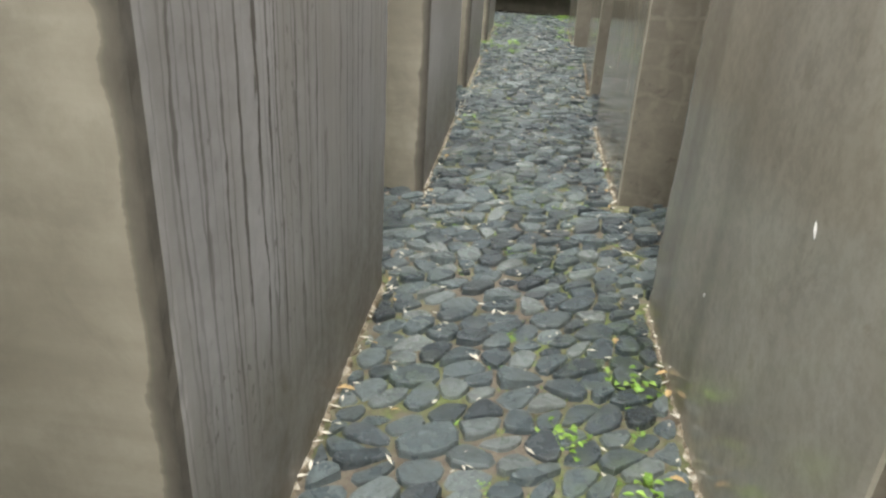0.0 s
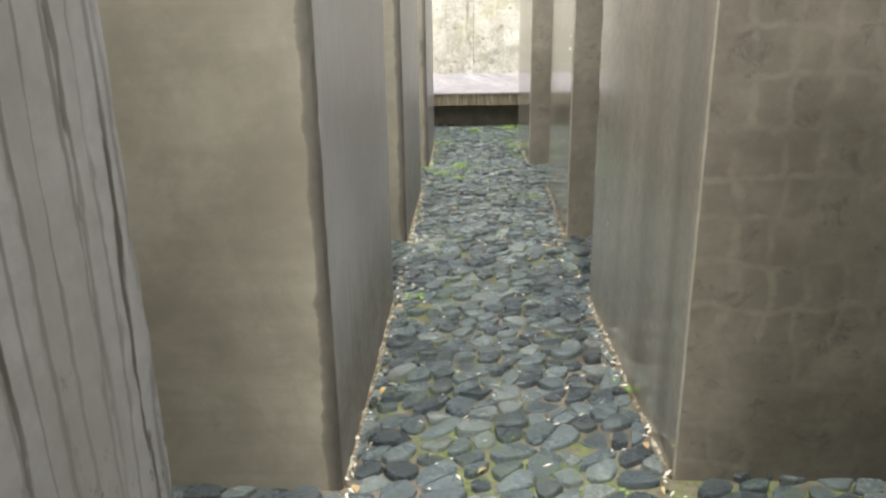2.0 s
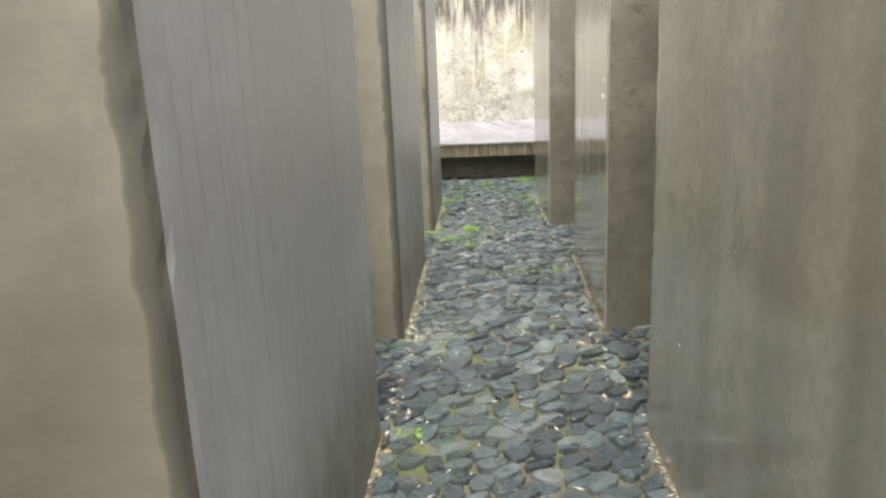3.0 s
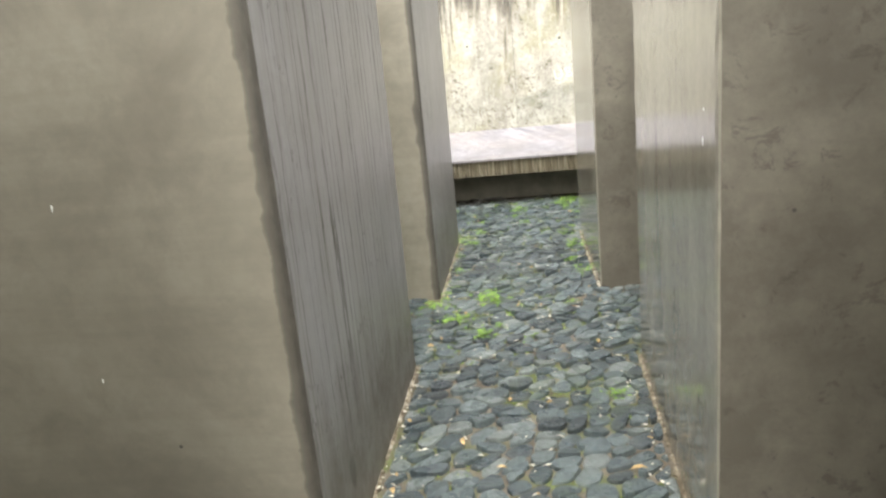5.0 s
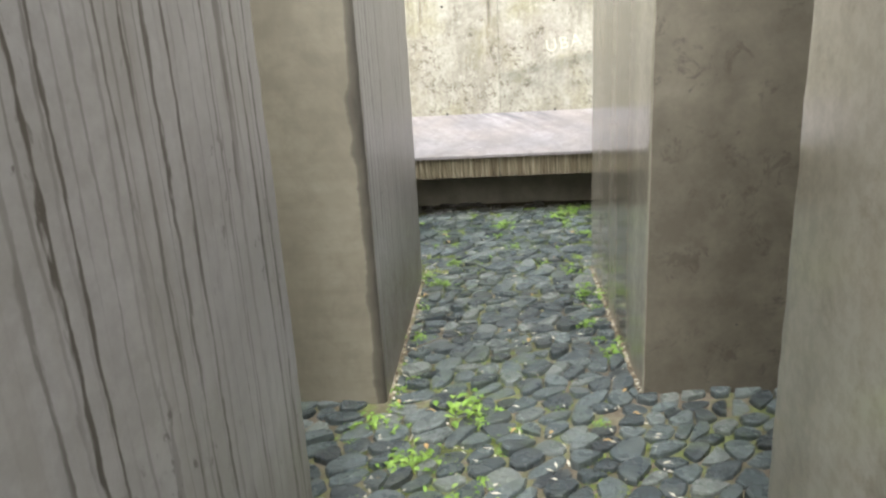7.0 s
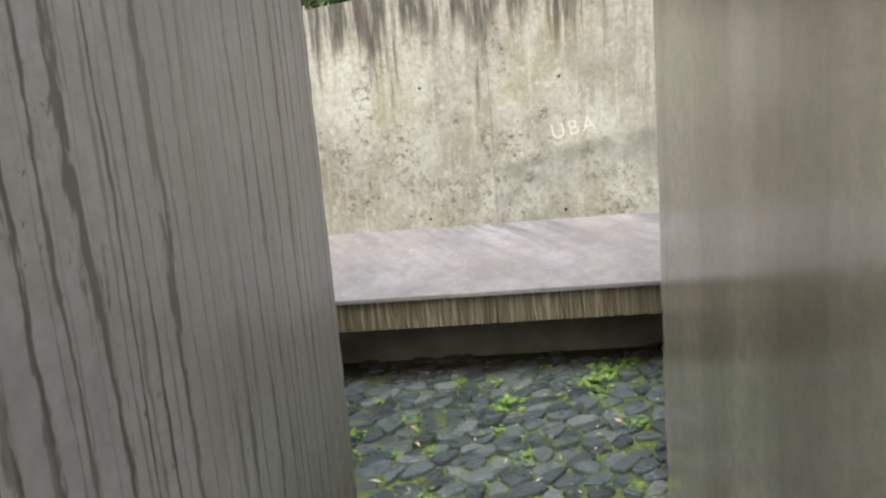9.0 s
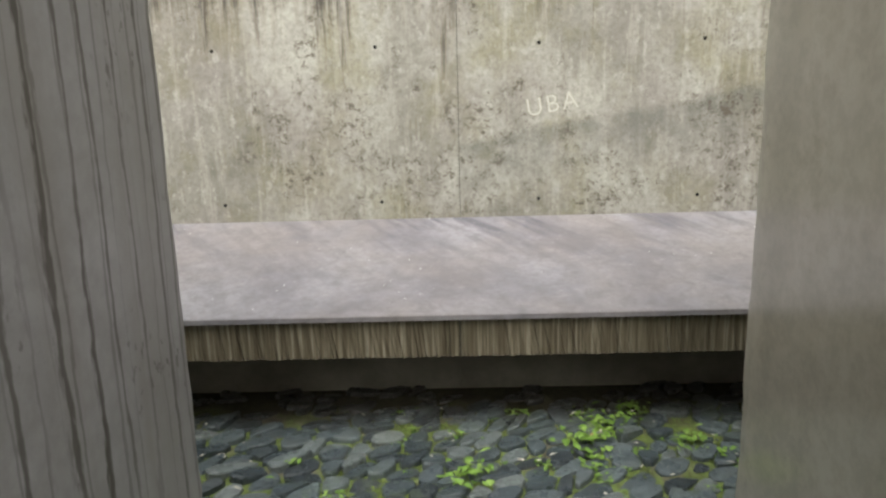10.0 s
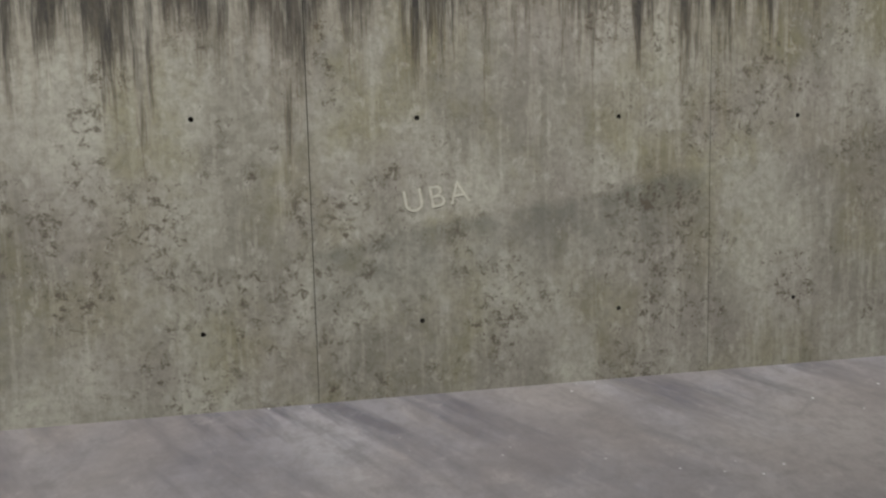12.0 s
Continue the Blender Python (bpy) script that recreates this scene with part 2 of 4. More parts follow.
def concrete_wall():
    """Old weathered wall: black runs from the coping, olive stains, bug holes, a grey washed patch."""
    k = Mat("weathered_wall_concrete", 0.85, 0.3)
    big = k.noise(k.scaled(1, 1, 0.7), 1.5, 6, 0.65, 0.4)
    fine = k.noise(k.geo, 24, 7, 0.72)
    col = k.ramp(big, (0.36, (0.18, 0.168, 0.138)), (0.5, (0.275, 0.26, 0.222)), (0.63, (0.385, 0.37, 0.32)))
    olive = k.ramp(k.noise(k.scaled(1, 1, 0.8, (7, 0, 3)), 1.9, 5, 0.65), (0.48, 0.0), (0.64, 0.65))
    col = k.mix(olive, col, (0.20, 0.182, 0.10))
    rosy = k.ramp(k.noise(k.scaled(1, 1, 1, (4, 0, 9)), 1.1, 4), (0.44, 0.0), (0.62, 0.55))
    col = k.mix(rosy, col, (0.27, 0.243, 0.222))
    pale = k.ramp(k.noise(k.scaled(7, 7, 0.5), 2.2, 5, 0.7), (0.52, 0.0), (0.69, 0.5))
    col = k.mix(pale, col, (0.43, 0.41, 0.355))
    crust = k.ramp(k.noise(k.scaled(1, 1, 0.7), 13, 7, 0.75), (0.55, 0.0), (0.62, 0.45))
    col = k.mix(crust, col, (0.45, 0.43, 0.38))
    # grey washed arc right of the middle joint
    x, z = k.axis("X"), k.axis("Z")
    edge = k.math("ADD", k.math("MULTIPLY", k.math("SUBTRACT", x, 0.47), 0.165), 0.84)
    edge = k.math("ADD", edge, k.math("MULTIPLY", k.math("SUBTRACT", k.noise(k.geo, 2.4, 5), 0.5), 0.18))
    under = k.ramp(k.math("ADD", k.math("SUBTRACT", edge, z), 0.5), (0.49, 0.0), (0.55, 1.0), (0.70, 0.75), (0.95, 0.1))
    right = k.ramp(k.math("ADD", k.math("MULTIPLY", x, 0.125), 0.5), (0.555, 0.0), (0.562, 0.9), (0.847, 1.0), (0.852, 0.35))
    wash = k.math("MULTIPLY", k.math("MULTIPLY", under, right), k.ramp(k.noise(k.geo, 5, 6, 0.7), (0.36, 0.25), (0.6, 1.0)))
    col = k.mix(k.math("MULTIPLY", wash, 0.72), col, (0.115, 0.116, 0.102))
    # brown broken flecks
    fl = k.ramp(k.noise(k.geo, 19, 8, 0.8, 0.3), (0.53, 0.0), (0.58, 1.0))
    fl2 = k.ramp(k.noise(k.scaled(1, 1, 1, (2, 5, 1)), 6, 9, 0.8, 0.3), (0.575, 0.0), (0.62, 1.0))
    fl = k.math("MAXIMUM", fl, fl2)
    gate = k.ramp(k.noise(k.geo, 2.1, 6, 0.7), (0.48, 0.0), (0.58, 1.0))
    col = k.mix(k.math("MULTIPLY", k.math("MULTIPLY", fl, gate), 0.85), col, (0.085, 0.07, 0.05))
    bug = k.ramp(k.voronoi(k.geo, 14), (0.04, 1.0), (0.075, 0.0))
    bug = k.math("MULTIPLY", bug, k.ramp(k.noise(k.geo, 4.0, 3), (0.52, 0.0), (0.58, 1.0)))
    col = k.mix(bug, col, (0.07, 0.062, 0.05))
    # black runs down from the coping, with ochre fringes and pale lime between them
    below = k.math("SUBTRACT", k.math("ADD", k.math("MULTIPLY", x, 0.10), 2.344), z)
    runs = k.noise(k.scaled(1, 1, 0.06), 4.6, 8, 0.78)
    reach = k.ramp(runs, (0.36, 0.36), (0.47, 0.50), (0.55, 0.82), (0.67, 1.7))
    ratio = k.math("DIVIDE", k.math("ADD", below, k.math("MULTIPLY", k.math("SUBTRACT", fine, 0.5), 0.12)), k.math("ADD", reach, 0.05))
    lime = k.math("MULTIPLY", k.ramp(ratio, (0.6, 1.0), (1.0, 0.0)), k.ramp(k.noise(k.scaled(1, 1, 0.07, (3, 0, 0)), 11, 6, 0.7), (0.5, 0.0), (0.62, 0.8)))
    ochre = k.ramp(ratio, (0.45, 0.55), (0.95, 0.0))
    col = k.mix(ochre, col, (0.13, 0.098, 0.055))
    black = k.ramp(ratio, (0.38, 1.0), (0.74, 0.0))
    black = k.math("MULTIPLY", black, k.ramp(k.noise(k.scaled(20, 20, 2), 1.2, 5, 0.7), (0.3, 0.55), (0.6, 1.0)))
    col = k.mix(k.math("MULTIPLY", black, 0.92), col, (0.030, 0.028, 0.029))
    col = k.mix(lime, col, (0.38, 0.355, 0.30))
    col = k.mix(k.ramp(fine, (0.38, 0.35), (0.56, 0.0)), col, (0.11, 0.10, 0.075))
    k.bump(k.math("SUBTRACT", k.math("ADD", fine, big), bug), 0.45, 0.008)
    return k.done(col, 0.85)


def concrete_seat():
    """Violet-grey trowelled slab with slanting dirt trails and pale specks."""
    k = Mat("violet_grey_slab", 0.75, 0.25)
    big = k.noise(k.geo, 2.0, 6, 0.65, 0.3)
    fine = k.noise(k.geo, 40, 6, 0.7)
    col = k.ramp(big, (0.32, (0.150, 0.139, 0.147)), (0.5, (0.235, 0.222, 0.233)), (0.7, (0.315, 0.30, 0.308)))
    rot = k.t.nodes.new("ShaderNodeMapping")
    rot.inputs["Rotation"].default_value = (0, 0, radians(-36))
    k.t.links.new(k.geo, rot.inputs["Vector"])
    slant = k.scaled(5.5, 0.9, 1, src=rot.outputs[0])
    trail = k.ramp(k.noise(slant, 1.9, 6, 0.65), (0.46, 0.0), (0.60, 1.0))
    back = k.ramp(k.math("MULTIPLY", k.math("SUBTRACT", k.axis("Y"), 10.62), 1.18), (0.3, 0.1), (0.95, 0.8))
    col = k.mix(k.math("MULTIPLY", trail, back), col, (0.085, 0.08, 0.095))
    pale = k.ramp(k.noise(k.scaled(1, 1, 1, (5, 2, 0), src=slant), 2.6, 6, 0.7), (0.55, 0.0), (0.68, 0.5))
    col = k.mix(k.math("MULTIPLY", pale, back), col, (0.30, 0.275, 0.25))
    col = k.mix(k.ramp(k.noise(k.scaled(1, 1, 1, (3, 1, 0)), 1.6, 5, 0.6), (0.42, 0.0), (0.62, 0.6)), col, (0.25, 0.218, 0.198))
    blot = k.noise(k.geo, 13, 7, 0.75, 0.3)
    col = k.mix(k.ramp(blot, (0.36, 0.4), (0.5, 0.0)), col, (0.13, 0.118, 0.115))
    col = k.mix(k.ramp(blot, (0.56, 0.0), (0.70, 0.4)), col, (0.36, 0.335, 0.32))
    speck = k.ramp(k.voronoi(k.geo, 26), (0.06, 1.0), (0.10, 0.0))
    speck = k.math("MULTIPLY", speck, k.ramp(k.noise(k.geo, 5, 3), (0.56, 0.0), (0.62, 1.0)))
    col = k.mix(speck, col, (0.72, 0.70, 0.68))
    col = k.mix(k.ramp(fine, (0.4, 0.3), (0.56, 0.0)), col, (0.17, 0.15, 0.15))
    k.bump(fine, 0.25, 0.003)
    return k.done(col, k.ramp(big, (0.3, 0.6), (0.7, 0.85)))


def concrete_ribbed():
    k = Mat("ribbed_fascia_concrete", 0.9, 0.2)
    n = k.noise(k.scaled(95, 1, 2.5), 1.0, 5, 0.65)
    g = k.noise(k.geo, 3.0, 4)
    col = k.ramp(n, (0.38, (0.085, 0.068, 0.045)), (0.52, (0.175, 0.148, 0.102)), (0.66, (0.35, 0.315, 0.24)))
    col = k.mix(k.ramp(g, (0.4, 0.5), (0.65, 0.0)), col, (0.13, 0.11, 0.07))
    return k.done(col)


def concrete_dark():
    k = Mat("damp_plinth_concrete", 0.85, 0.3)
    n = k.noise(k.geo, 5, 6, 0.7)
    col = k.ramp(n, (0.3, (0.15, 0.134, 0.104)), (0.7, (0.27, 0.25, 0.20)))
    k.bump(n, 0.3, 0.005)
    return k.done(col)


def cobble_stone(joined=False):
    """Blue-grey basalt, slightly damp, each stone its own tone."""
    k = Mat("blue_grey_basalt_joined" if joined else "blue_grey_basalt", 0.4, 0.5)
    if joined:
        rnd = k.t.nodes.new("ShaderNodeNewGeometry").outputs["Random Per Island"]
    else:
        rnd = k.t.nodes.new("ShaderNodeObjectInfo").outputs["Random"]
    col = k.ramp(rnd, (0.0, (0.036, 0.046, 0.052)), (0.4, (0.074, 0.096, 0.104)), (0.75, (0.122, 0.152, 0.156)), (1.0, (0.20, 0.224, 0.212)))
    fine = k.noise(k.geo, 55, 6, 0.7)
    big = k.noise(k.geo, 9, 5, 0.65)
    col = k.mix(k.ramp(big, (0.5, 0.0), (0.7, 0.35)), col, (0.16, 0.165, 0.145))
    col = k.mix(k.ramp(fine, (0.4, 0.4), (0.6, 0.0)), col, (0.04, 0.045, 0.047))
    moss = k.math("MULTIPLY", k.ramp(k.noise(k.geo, 1.7, 4), (0.50, 0.0), (0.66, 0.55)), k.ramp(k.noise(k.geo, 18, 5), (0.45, 0.0), (0.65, 1.0)))
    col = k.mix(moss, col, (0.085, 0.125, 0.05))
    # soil smeared over the stones along the bench foot, bench shade painted in with it
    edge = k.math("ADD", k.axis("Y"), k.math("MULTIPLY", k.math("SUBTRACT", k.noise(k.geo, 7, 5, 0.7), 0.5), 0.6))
    soil_and_shade = k.ramp(k.math("SUBTRACT", edge, 10.0), (0.62, 0.0), (0.88, 0.9))
    col = k.mix(soil_and_shade, col, k.ramp(fine, (0.35, (0.020, 0.017, 0.013)), (0.65, (0.052, 0.043, 0.033))))
    k.bump(k.math("ADD", fine, k.math("MULTIPLY", big, 2.5)), 0.8, 0.008)
    return k.done(col, k.ramp(big, (0.3, 0.18), (0.7, 0.40)))


def bedding():
    """Sandy bedding between the stones with moss in places."""
    k = Mat("sandy_bedding", 0.95, 0.2)
    n = k.noise(k.geo, 35, 7, 0.75)
    b = k.noise(k.geo, 3.0, 5, 0.65)
    col = k.ramp(b, (0.3, (0.125, 0.107, 0.080)), (0.55, (0.205, 0.175, 0.136)), (0.75, (0.28, 0.245, 0.195)))
    col = k.mix(k.ramp(n, (0.38, 0.7), (0.6, 0.0)), col, (0.09, 0.075, 0.055))
    moss = k.ramp(k.noise(k.geo, 1.7, 4), (0.44, 0.0), (0.56, 1.0))
    moss = k.math("MULTIPLY", moss, k.ramp(k.noise(k.geo, 14, 5), (0.36, 0.0), (0.55, 1.0)))
    lush = k.math("MULTIPLY", k.ramp(k.math("MULTIPLY", k.axis("Y"), 0.08), (0.745, 0.0), (0.775, 1.0)), k.ramp(k.noise(k.geo, 6, 5), (0.36, 0.1), (0.5, 1.0)))
    moss = k.math("MAXIMUM", moss, lush)
    zone = k.ramp(k.math("MULTIPLY", k.axis("Y"), 0.1), (0.0, 0.65), (0.68, 0.6), (0.92, 0.65), (0.96, 0.85))
    col = k.mix(k.math("MULTIPLY", moss, zone), col, k.ramp(k.noise(k.geo, 60, 4), (0.35, (0.06, 0.085, 0.02)), (0.6, (0.17, 0.235, 0.055))))
    # damp dark soil washed up along the bench foot, darkened further as painted bench shade
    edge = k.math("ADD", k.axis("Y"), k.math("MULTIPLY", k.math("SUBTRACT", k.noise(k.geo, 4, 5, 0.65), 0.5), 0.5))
    soil_and_shade = k.ramp(k.math("SUBTRACT", edge, 10.0), (0.62, 0.0), (0.85, 1.0))
    col = k.mix(k.math("MULTIPLY", soil_and_shade, 0.92), col, k.ramp(n, (0.35, (0.018, 0.014, 0.010)), (0.65, (0.055, 0.043, 0.030))))
    k.bump(n, 0.6, 0.01)
    return k.done(col)


def leafy(name, *tones, gloss=0.45):
    k = Mat(name, gloss, 0.4)
    rnd = k.t.nodes.new("ShaderNodeNewGeometry").outputs["Random Per Island"]
    col = k.ramp(rnd, *[(i / max(1, len(tones) - 1), c) for i, c in enumerate(tones)])
    n = k.noise(k.geo, 40, 4)
    col = k.mix(k.ramp(n, (0.35, 0.35), (0.6, 0.0)), col, tuple(0.4 * v for v in tones[0]))
    k.b.inputs["Subsurface Weight"].default_value = 0.0
    return k.done(col)


def plain(name, color, rough):
    k = Mat(name, rough, 0.3)
    n = k.noise(k.geo, 30, 5, 0.7)
    return k.done(k.mix(k.ramp(n, (0.35, 0.4), (0.65, 0.0)), color, tuple(0.5 * v for v in color)))


def mortar_seam():
    """Broken pale mortar and straw dust, brown where it has gone."""
    k = Mat("crumbled_mortar", 0.95, 0.2)
    n = k.noise(k.geo, 24, 5, 0.7)
    col = k.ramp(n, (0.42, (0.10, 0.08, 0.055)), (0.52, (0.24, 0.20, 0.145)), (0.64, (0.50, 0.46, 0.385)))
    return k.done(col)


M_FRONT = concrete_front()
M_FRONT_L = concrete_front("corner_stained_concrete", 1)
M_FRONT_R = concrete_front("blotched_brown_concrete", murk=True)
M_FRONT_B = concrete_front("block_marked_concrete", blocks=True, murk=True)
M_DRIP = concrete_drip()
M_FAINT = concrete_drip("faintly_streaked_concrete", 0.22)
M_SMOOTH = concrete_smooth()
M_WALL = concrete_wall()
M_SEAT = concrete_seat()
M_RIB = concrete_ribbed()
M_PLINTH = concrete_dark()
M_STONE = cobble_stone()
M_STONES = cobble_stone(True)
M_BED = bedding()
M_WEED = leafy("weed_green", (0.13, 0.24, 0.035), (0.21, 0.36, 0.06), (0.30, 0.45, 0.10))
M_SHRUB = leafy("shrub_green", (0.025, 0.052, 0.017), (0.04, 0.085, 0.024), (0.065, 0.115, 0.034))
M_FALLEN = leafy("fallen_leaf_ochre", (0.42, 0.17, 0.05), (0.50, 0.28, 0.08), (0.55, 0.42, 0.22), (0.62, 0.56, 0.42), gloss=0.6)
M_MOSS = leafy("yellow_green_moss", (0.09, 0.14, 0.02), (0.16, 0.22, 0.03), (0.23, 0.28, 0.05))
M_PETAL = plain("pale_straw", (0.72, 0.68, 0.57), 0.7)
M_SEAM = mortar_seam()
M_ARRIS = plain("worn_pale_arris", (0.29, 0.265, 0.212), 0.6)
M_HOLE = plain("dark_tie_hole", (0.03, 0.028, 0.025), 0.9)
M_SPLASH = plain("dried_white_splash", (0.75, 0.74, 0.70), 0.8)
M_SCRATCH = plain("pale_scratch", (0.54, 0.515, 0.44), 0.9)
M_BARK = plain("shrub_bark", (0.10, 0.075, 0.05), 0.9)


# ---------- mesh helpers ----------
def mesh_of(name, bm, *mats):
    me = bpy.data.meshes.new(name)
    bm.normal_update()
    bm.to_mesh(me)
    bm.free()
    for m in mats:
        me.materials.append(m)
    return me


def part(name, bm, material, parent, label=""):
    mats = material if isinstance(material, (list, tuple)) else [material]
    ob = new(name, mesh_of(name, bm, *mats))
    ob.parent = parent
    if label:
        ob["label"] = label
    return ob


def box(bm, x0, x1, y0, y1, z0, z1):
    v = [bm.verts.new((x, y, z)) for z in (z0, z1) for y in (y0, y1) for x in (x0, x1)]
    f = [(0, 2, 3, 1), (4, 5, 7, 6), (0, 1, 5, 4), (2, 6, 7, 3), (0, 4, 6, 2), (1, 3, 7, 5)]
    return [bm.faces.new([v[i] for i in q]) for q in f]


# ---------- large structure ----------
GAP, PITCH, LONG, WIDE, TALL = 0.925, 2.4, 1.46, 1.45, 2.9
FIRST = 0.80

# the ground: one sheet of bedding to the horizon, a little under the stones
bm = bmesh.new()
sunk = [(-400, 0.0), (11.1, 0.0), (11.1, -0.85), (13.7, -0.85), (13.7, 0.0), (400, 0.0)]
for (ya, za), (yb, zb) in zip(sunk, sunk[1:]):
    bm.faces.new([bm.verts.new(v) for v in ((-400, ya, za), (400, ya, za), (400, yb, zb), (-400, yb, zb))])
bmesh.ops.remove_doubles(bm, verts=bm.verts[:], dist=0.001)
ground = new("ground", mesh_of("ground", bm, M_BED))
ground.location.z = 0.001
tagged(ground, "sandy mossy bedding under dark cobbles", "ground", kind="structure")


def slab(name, x0, x1, y0, y1, z1, mat, label):
    bm = bmesh.new()
    box(bm, x0, x1, y0, y1, -0.03, z1)
    bmesh.ops.bevel(bm, geom=bm.edges[:], offset=0.01, segments=2, affect="EDGES")
    return tagged(new(name, mesh_of(name, bm, mat)), label, "wall", kind="structure")


slab("wall_west", -2.70, -2.40, -4.6, 9.45, TALL, M_FRONT, "plain grey-brown cast concrete side wall")
slab("wall_east", 3.32, 3.62, -4.6, 9.45, TALL, M_FRONT, "plain grey-brown cast concrete side wall")
# out of view, added and made tall to shade the end wall's right side
slab("wall_east_end", 5.3, 5.6, 9.45, 13.54, 4.4, M_FRONT, "unseen grey-brown cast concrete wall added to shade the end wall")
slab("wall_south", -2.40, 3.32, -4.6, -4.3, TALL, M_FRONT, "plain grey-brown cast concrete closing wall")


# ---------- stelae ----------
def stele(x0, x1, y0, y1, aisle, side_mat, front_mat, label, askew=0.0):
    """One upright cast pillar. aisle: +1 if its aisle face looks to +x, -1 if to -x."""
    root = new("concrete_stele")
    root.location = ((x0 + x1) / 2, (y0 + y1) / 2, 0)
    root.rotation_euler.z = radians(askew)
    bm = bmesh.new()
    hx, hy, s = (x1 - x0) / 2, (y1 - y0) / 2, 0.009 if aisle > 0 else 0.005
    # outline: worn arrises at the corners, the faces between them flat
    e = 0.03
    ring = []
    for sx, sy in ((-1, -1), (1, -1), (1, 1), (-1, 1)):
        a, b = (sx * (hx - e), sy * hy, 0), (sx * hx, sy * (hy - e), 0)
        c, d = (sx * (hx - s), sy * hy, 1), (sx * hx, sy * (hy - s), 1)
        ring += [b, d, c, a] if sx == sy else [a, c, d, b]
    rnd = random.Random(int(1000 * (x0 + 5) + 77 * y0))
    levels = [-0.03 + i * (TALL + 0.03) / 70 for i in range(71)]
    rows = []
    for z in levels:
        row = []
        for x, y, worn in ring:
            c = worn * rnd.uniform(0.0, 0.0025) * (2 if rnd.random() < 0.05 else 1)
            row.append(bm.verts.new((x - math.copysign(c, x), y - math.copysign(c, y), z)))
        rows.append(row)
    n = len(ring)
    for lo, hi in zip(rows, rows[1:]):
        for i in range(n):
            p, q = lo[i], lo[(i + 1) % n]
            f = bm.faces.new((p, q, hi[(i + 1) % n], hi[i]))
            f.material_index = 1 if min(aisle * ring[i][0], aisle * ring[(i + 1) % n][0]) > hx - 0.001 else 0
            if aisle < 0 and i in (1, 5, 9, 13):
                f.material_index = 2
    bm.faces.new(rows[-1])
    part("shaft", bm, [front_mat, side_mat, M_ARRIS], root)
    # pale crumbling mortar seam at the foot of the aisle face
    bm = bmesh.new()
    xa = aisle * hx
    pts = [-hy + i * 2 * hy / 120 for i in range(121)]
    out = [xa + aisle * max(0.003, rnd.gauss(0.010, 0.005)) for _ in pts]
    hs = [max(-0.008, rnd.gauss(0.004, 0.005)) for _ in pts]
    inner = [bm.verts.new((xa - aisle * 0.004, y, h + 0.006)) for y, h in zip(pts, hs)]
    outer = [bm.verts.new((x, y, h)) for x, y, h in zip(out, pts, hs)]
    feet = [bm.verts.new((x, y, -0.03)) for x, y in zip(out, pts)]
    for i in range(120):
        bm.faces.new((inner[i], inner[i + 1], outer[i + 1], outer[i]))
        bm.faces.new((outer[i], outer[i + 1], feet[i + 1], feet[i]))
    bmesh.ops.recalc_face_normals(bm, faces=bm.faces[:])
    part("foot_seam", bm, M_SEAM, root, "crumbling pale mortar seam")
    return tagged(root, label, "stele", "field of stelae")


LEFT = "tall warm-grey concrete stele, aisle face streaked with dark rain runs"
RIGHT = "tall warm-grey concrete stele with a smooth slightly shiny aisle face"
RIGHT_X = (0.915, 0.915, 0.912, 0.961, 0.918)
for i in range(-1, 4):
    y0 = FIRST + PITCH * i
    last = i == 3
    xl, yl = (0.0, -0.005, 0.0, -0.012, -0.004)[i + 1], (y0, y0, y0 + 0.004, y0, y0)[i + 1]
    stele(xl - WIDE, xl, yl, 9.362 if last else y0 + LONG, 1, M_FAINT if i == 1 else M_DRIP, M_FRONT_L, LEFT)
    xr = RIGHT_X[i + 1]
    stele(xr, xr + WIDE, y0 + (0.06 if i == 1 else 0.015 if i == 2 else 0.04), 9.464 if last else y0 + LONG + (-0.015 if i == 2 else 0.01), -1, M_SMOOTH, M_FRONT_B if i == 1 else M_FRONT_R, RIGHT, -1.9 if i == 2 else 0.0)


# ---------- end wall of cast panels, with tie holes ----------
WALL_Y, PANEL, JOINT = 13.548, 2.345, 0.470
HOLE_Z = (0.405, 1.522)


def wall_top(x):
    return 2.344 + 0.1 * x


wall_north = new("wall_north")
wall_north.location = (0, WALL_Y, 0)
tagged(wall_north, "weathered concrete end wall with black runs below its top", "wall", kind="structure")


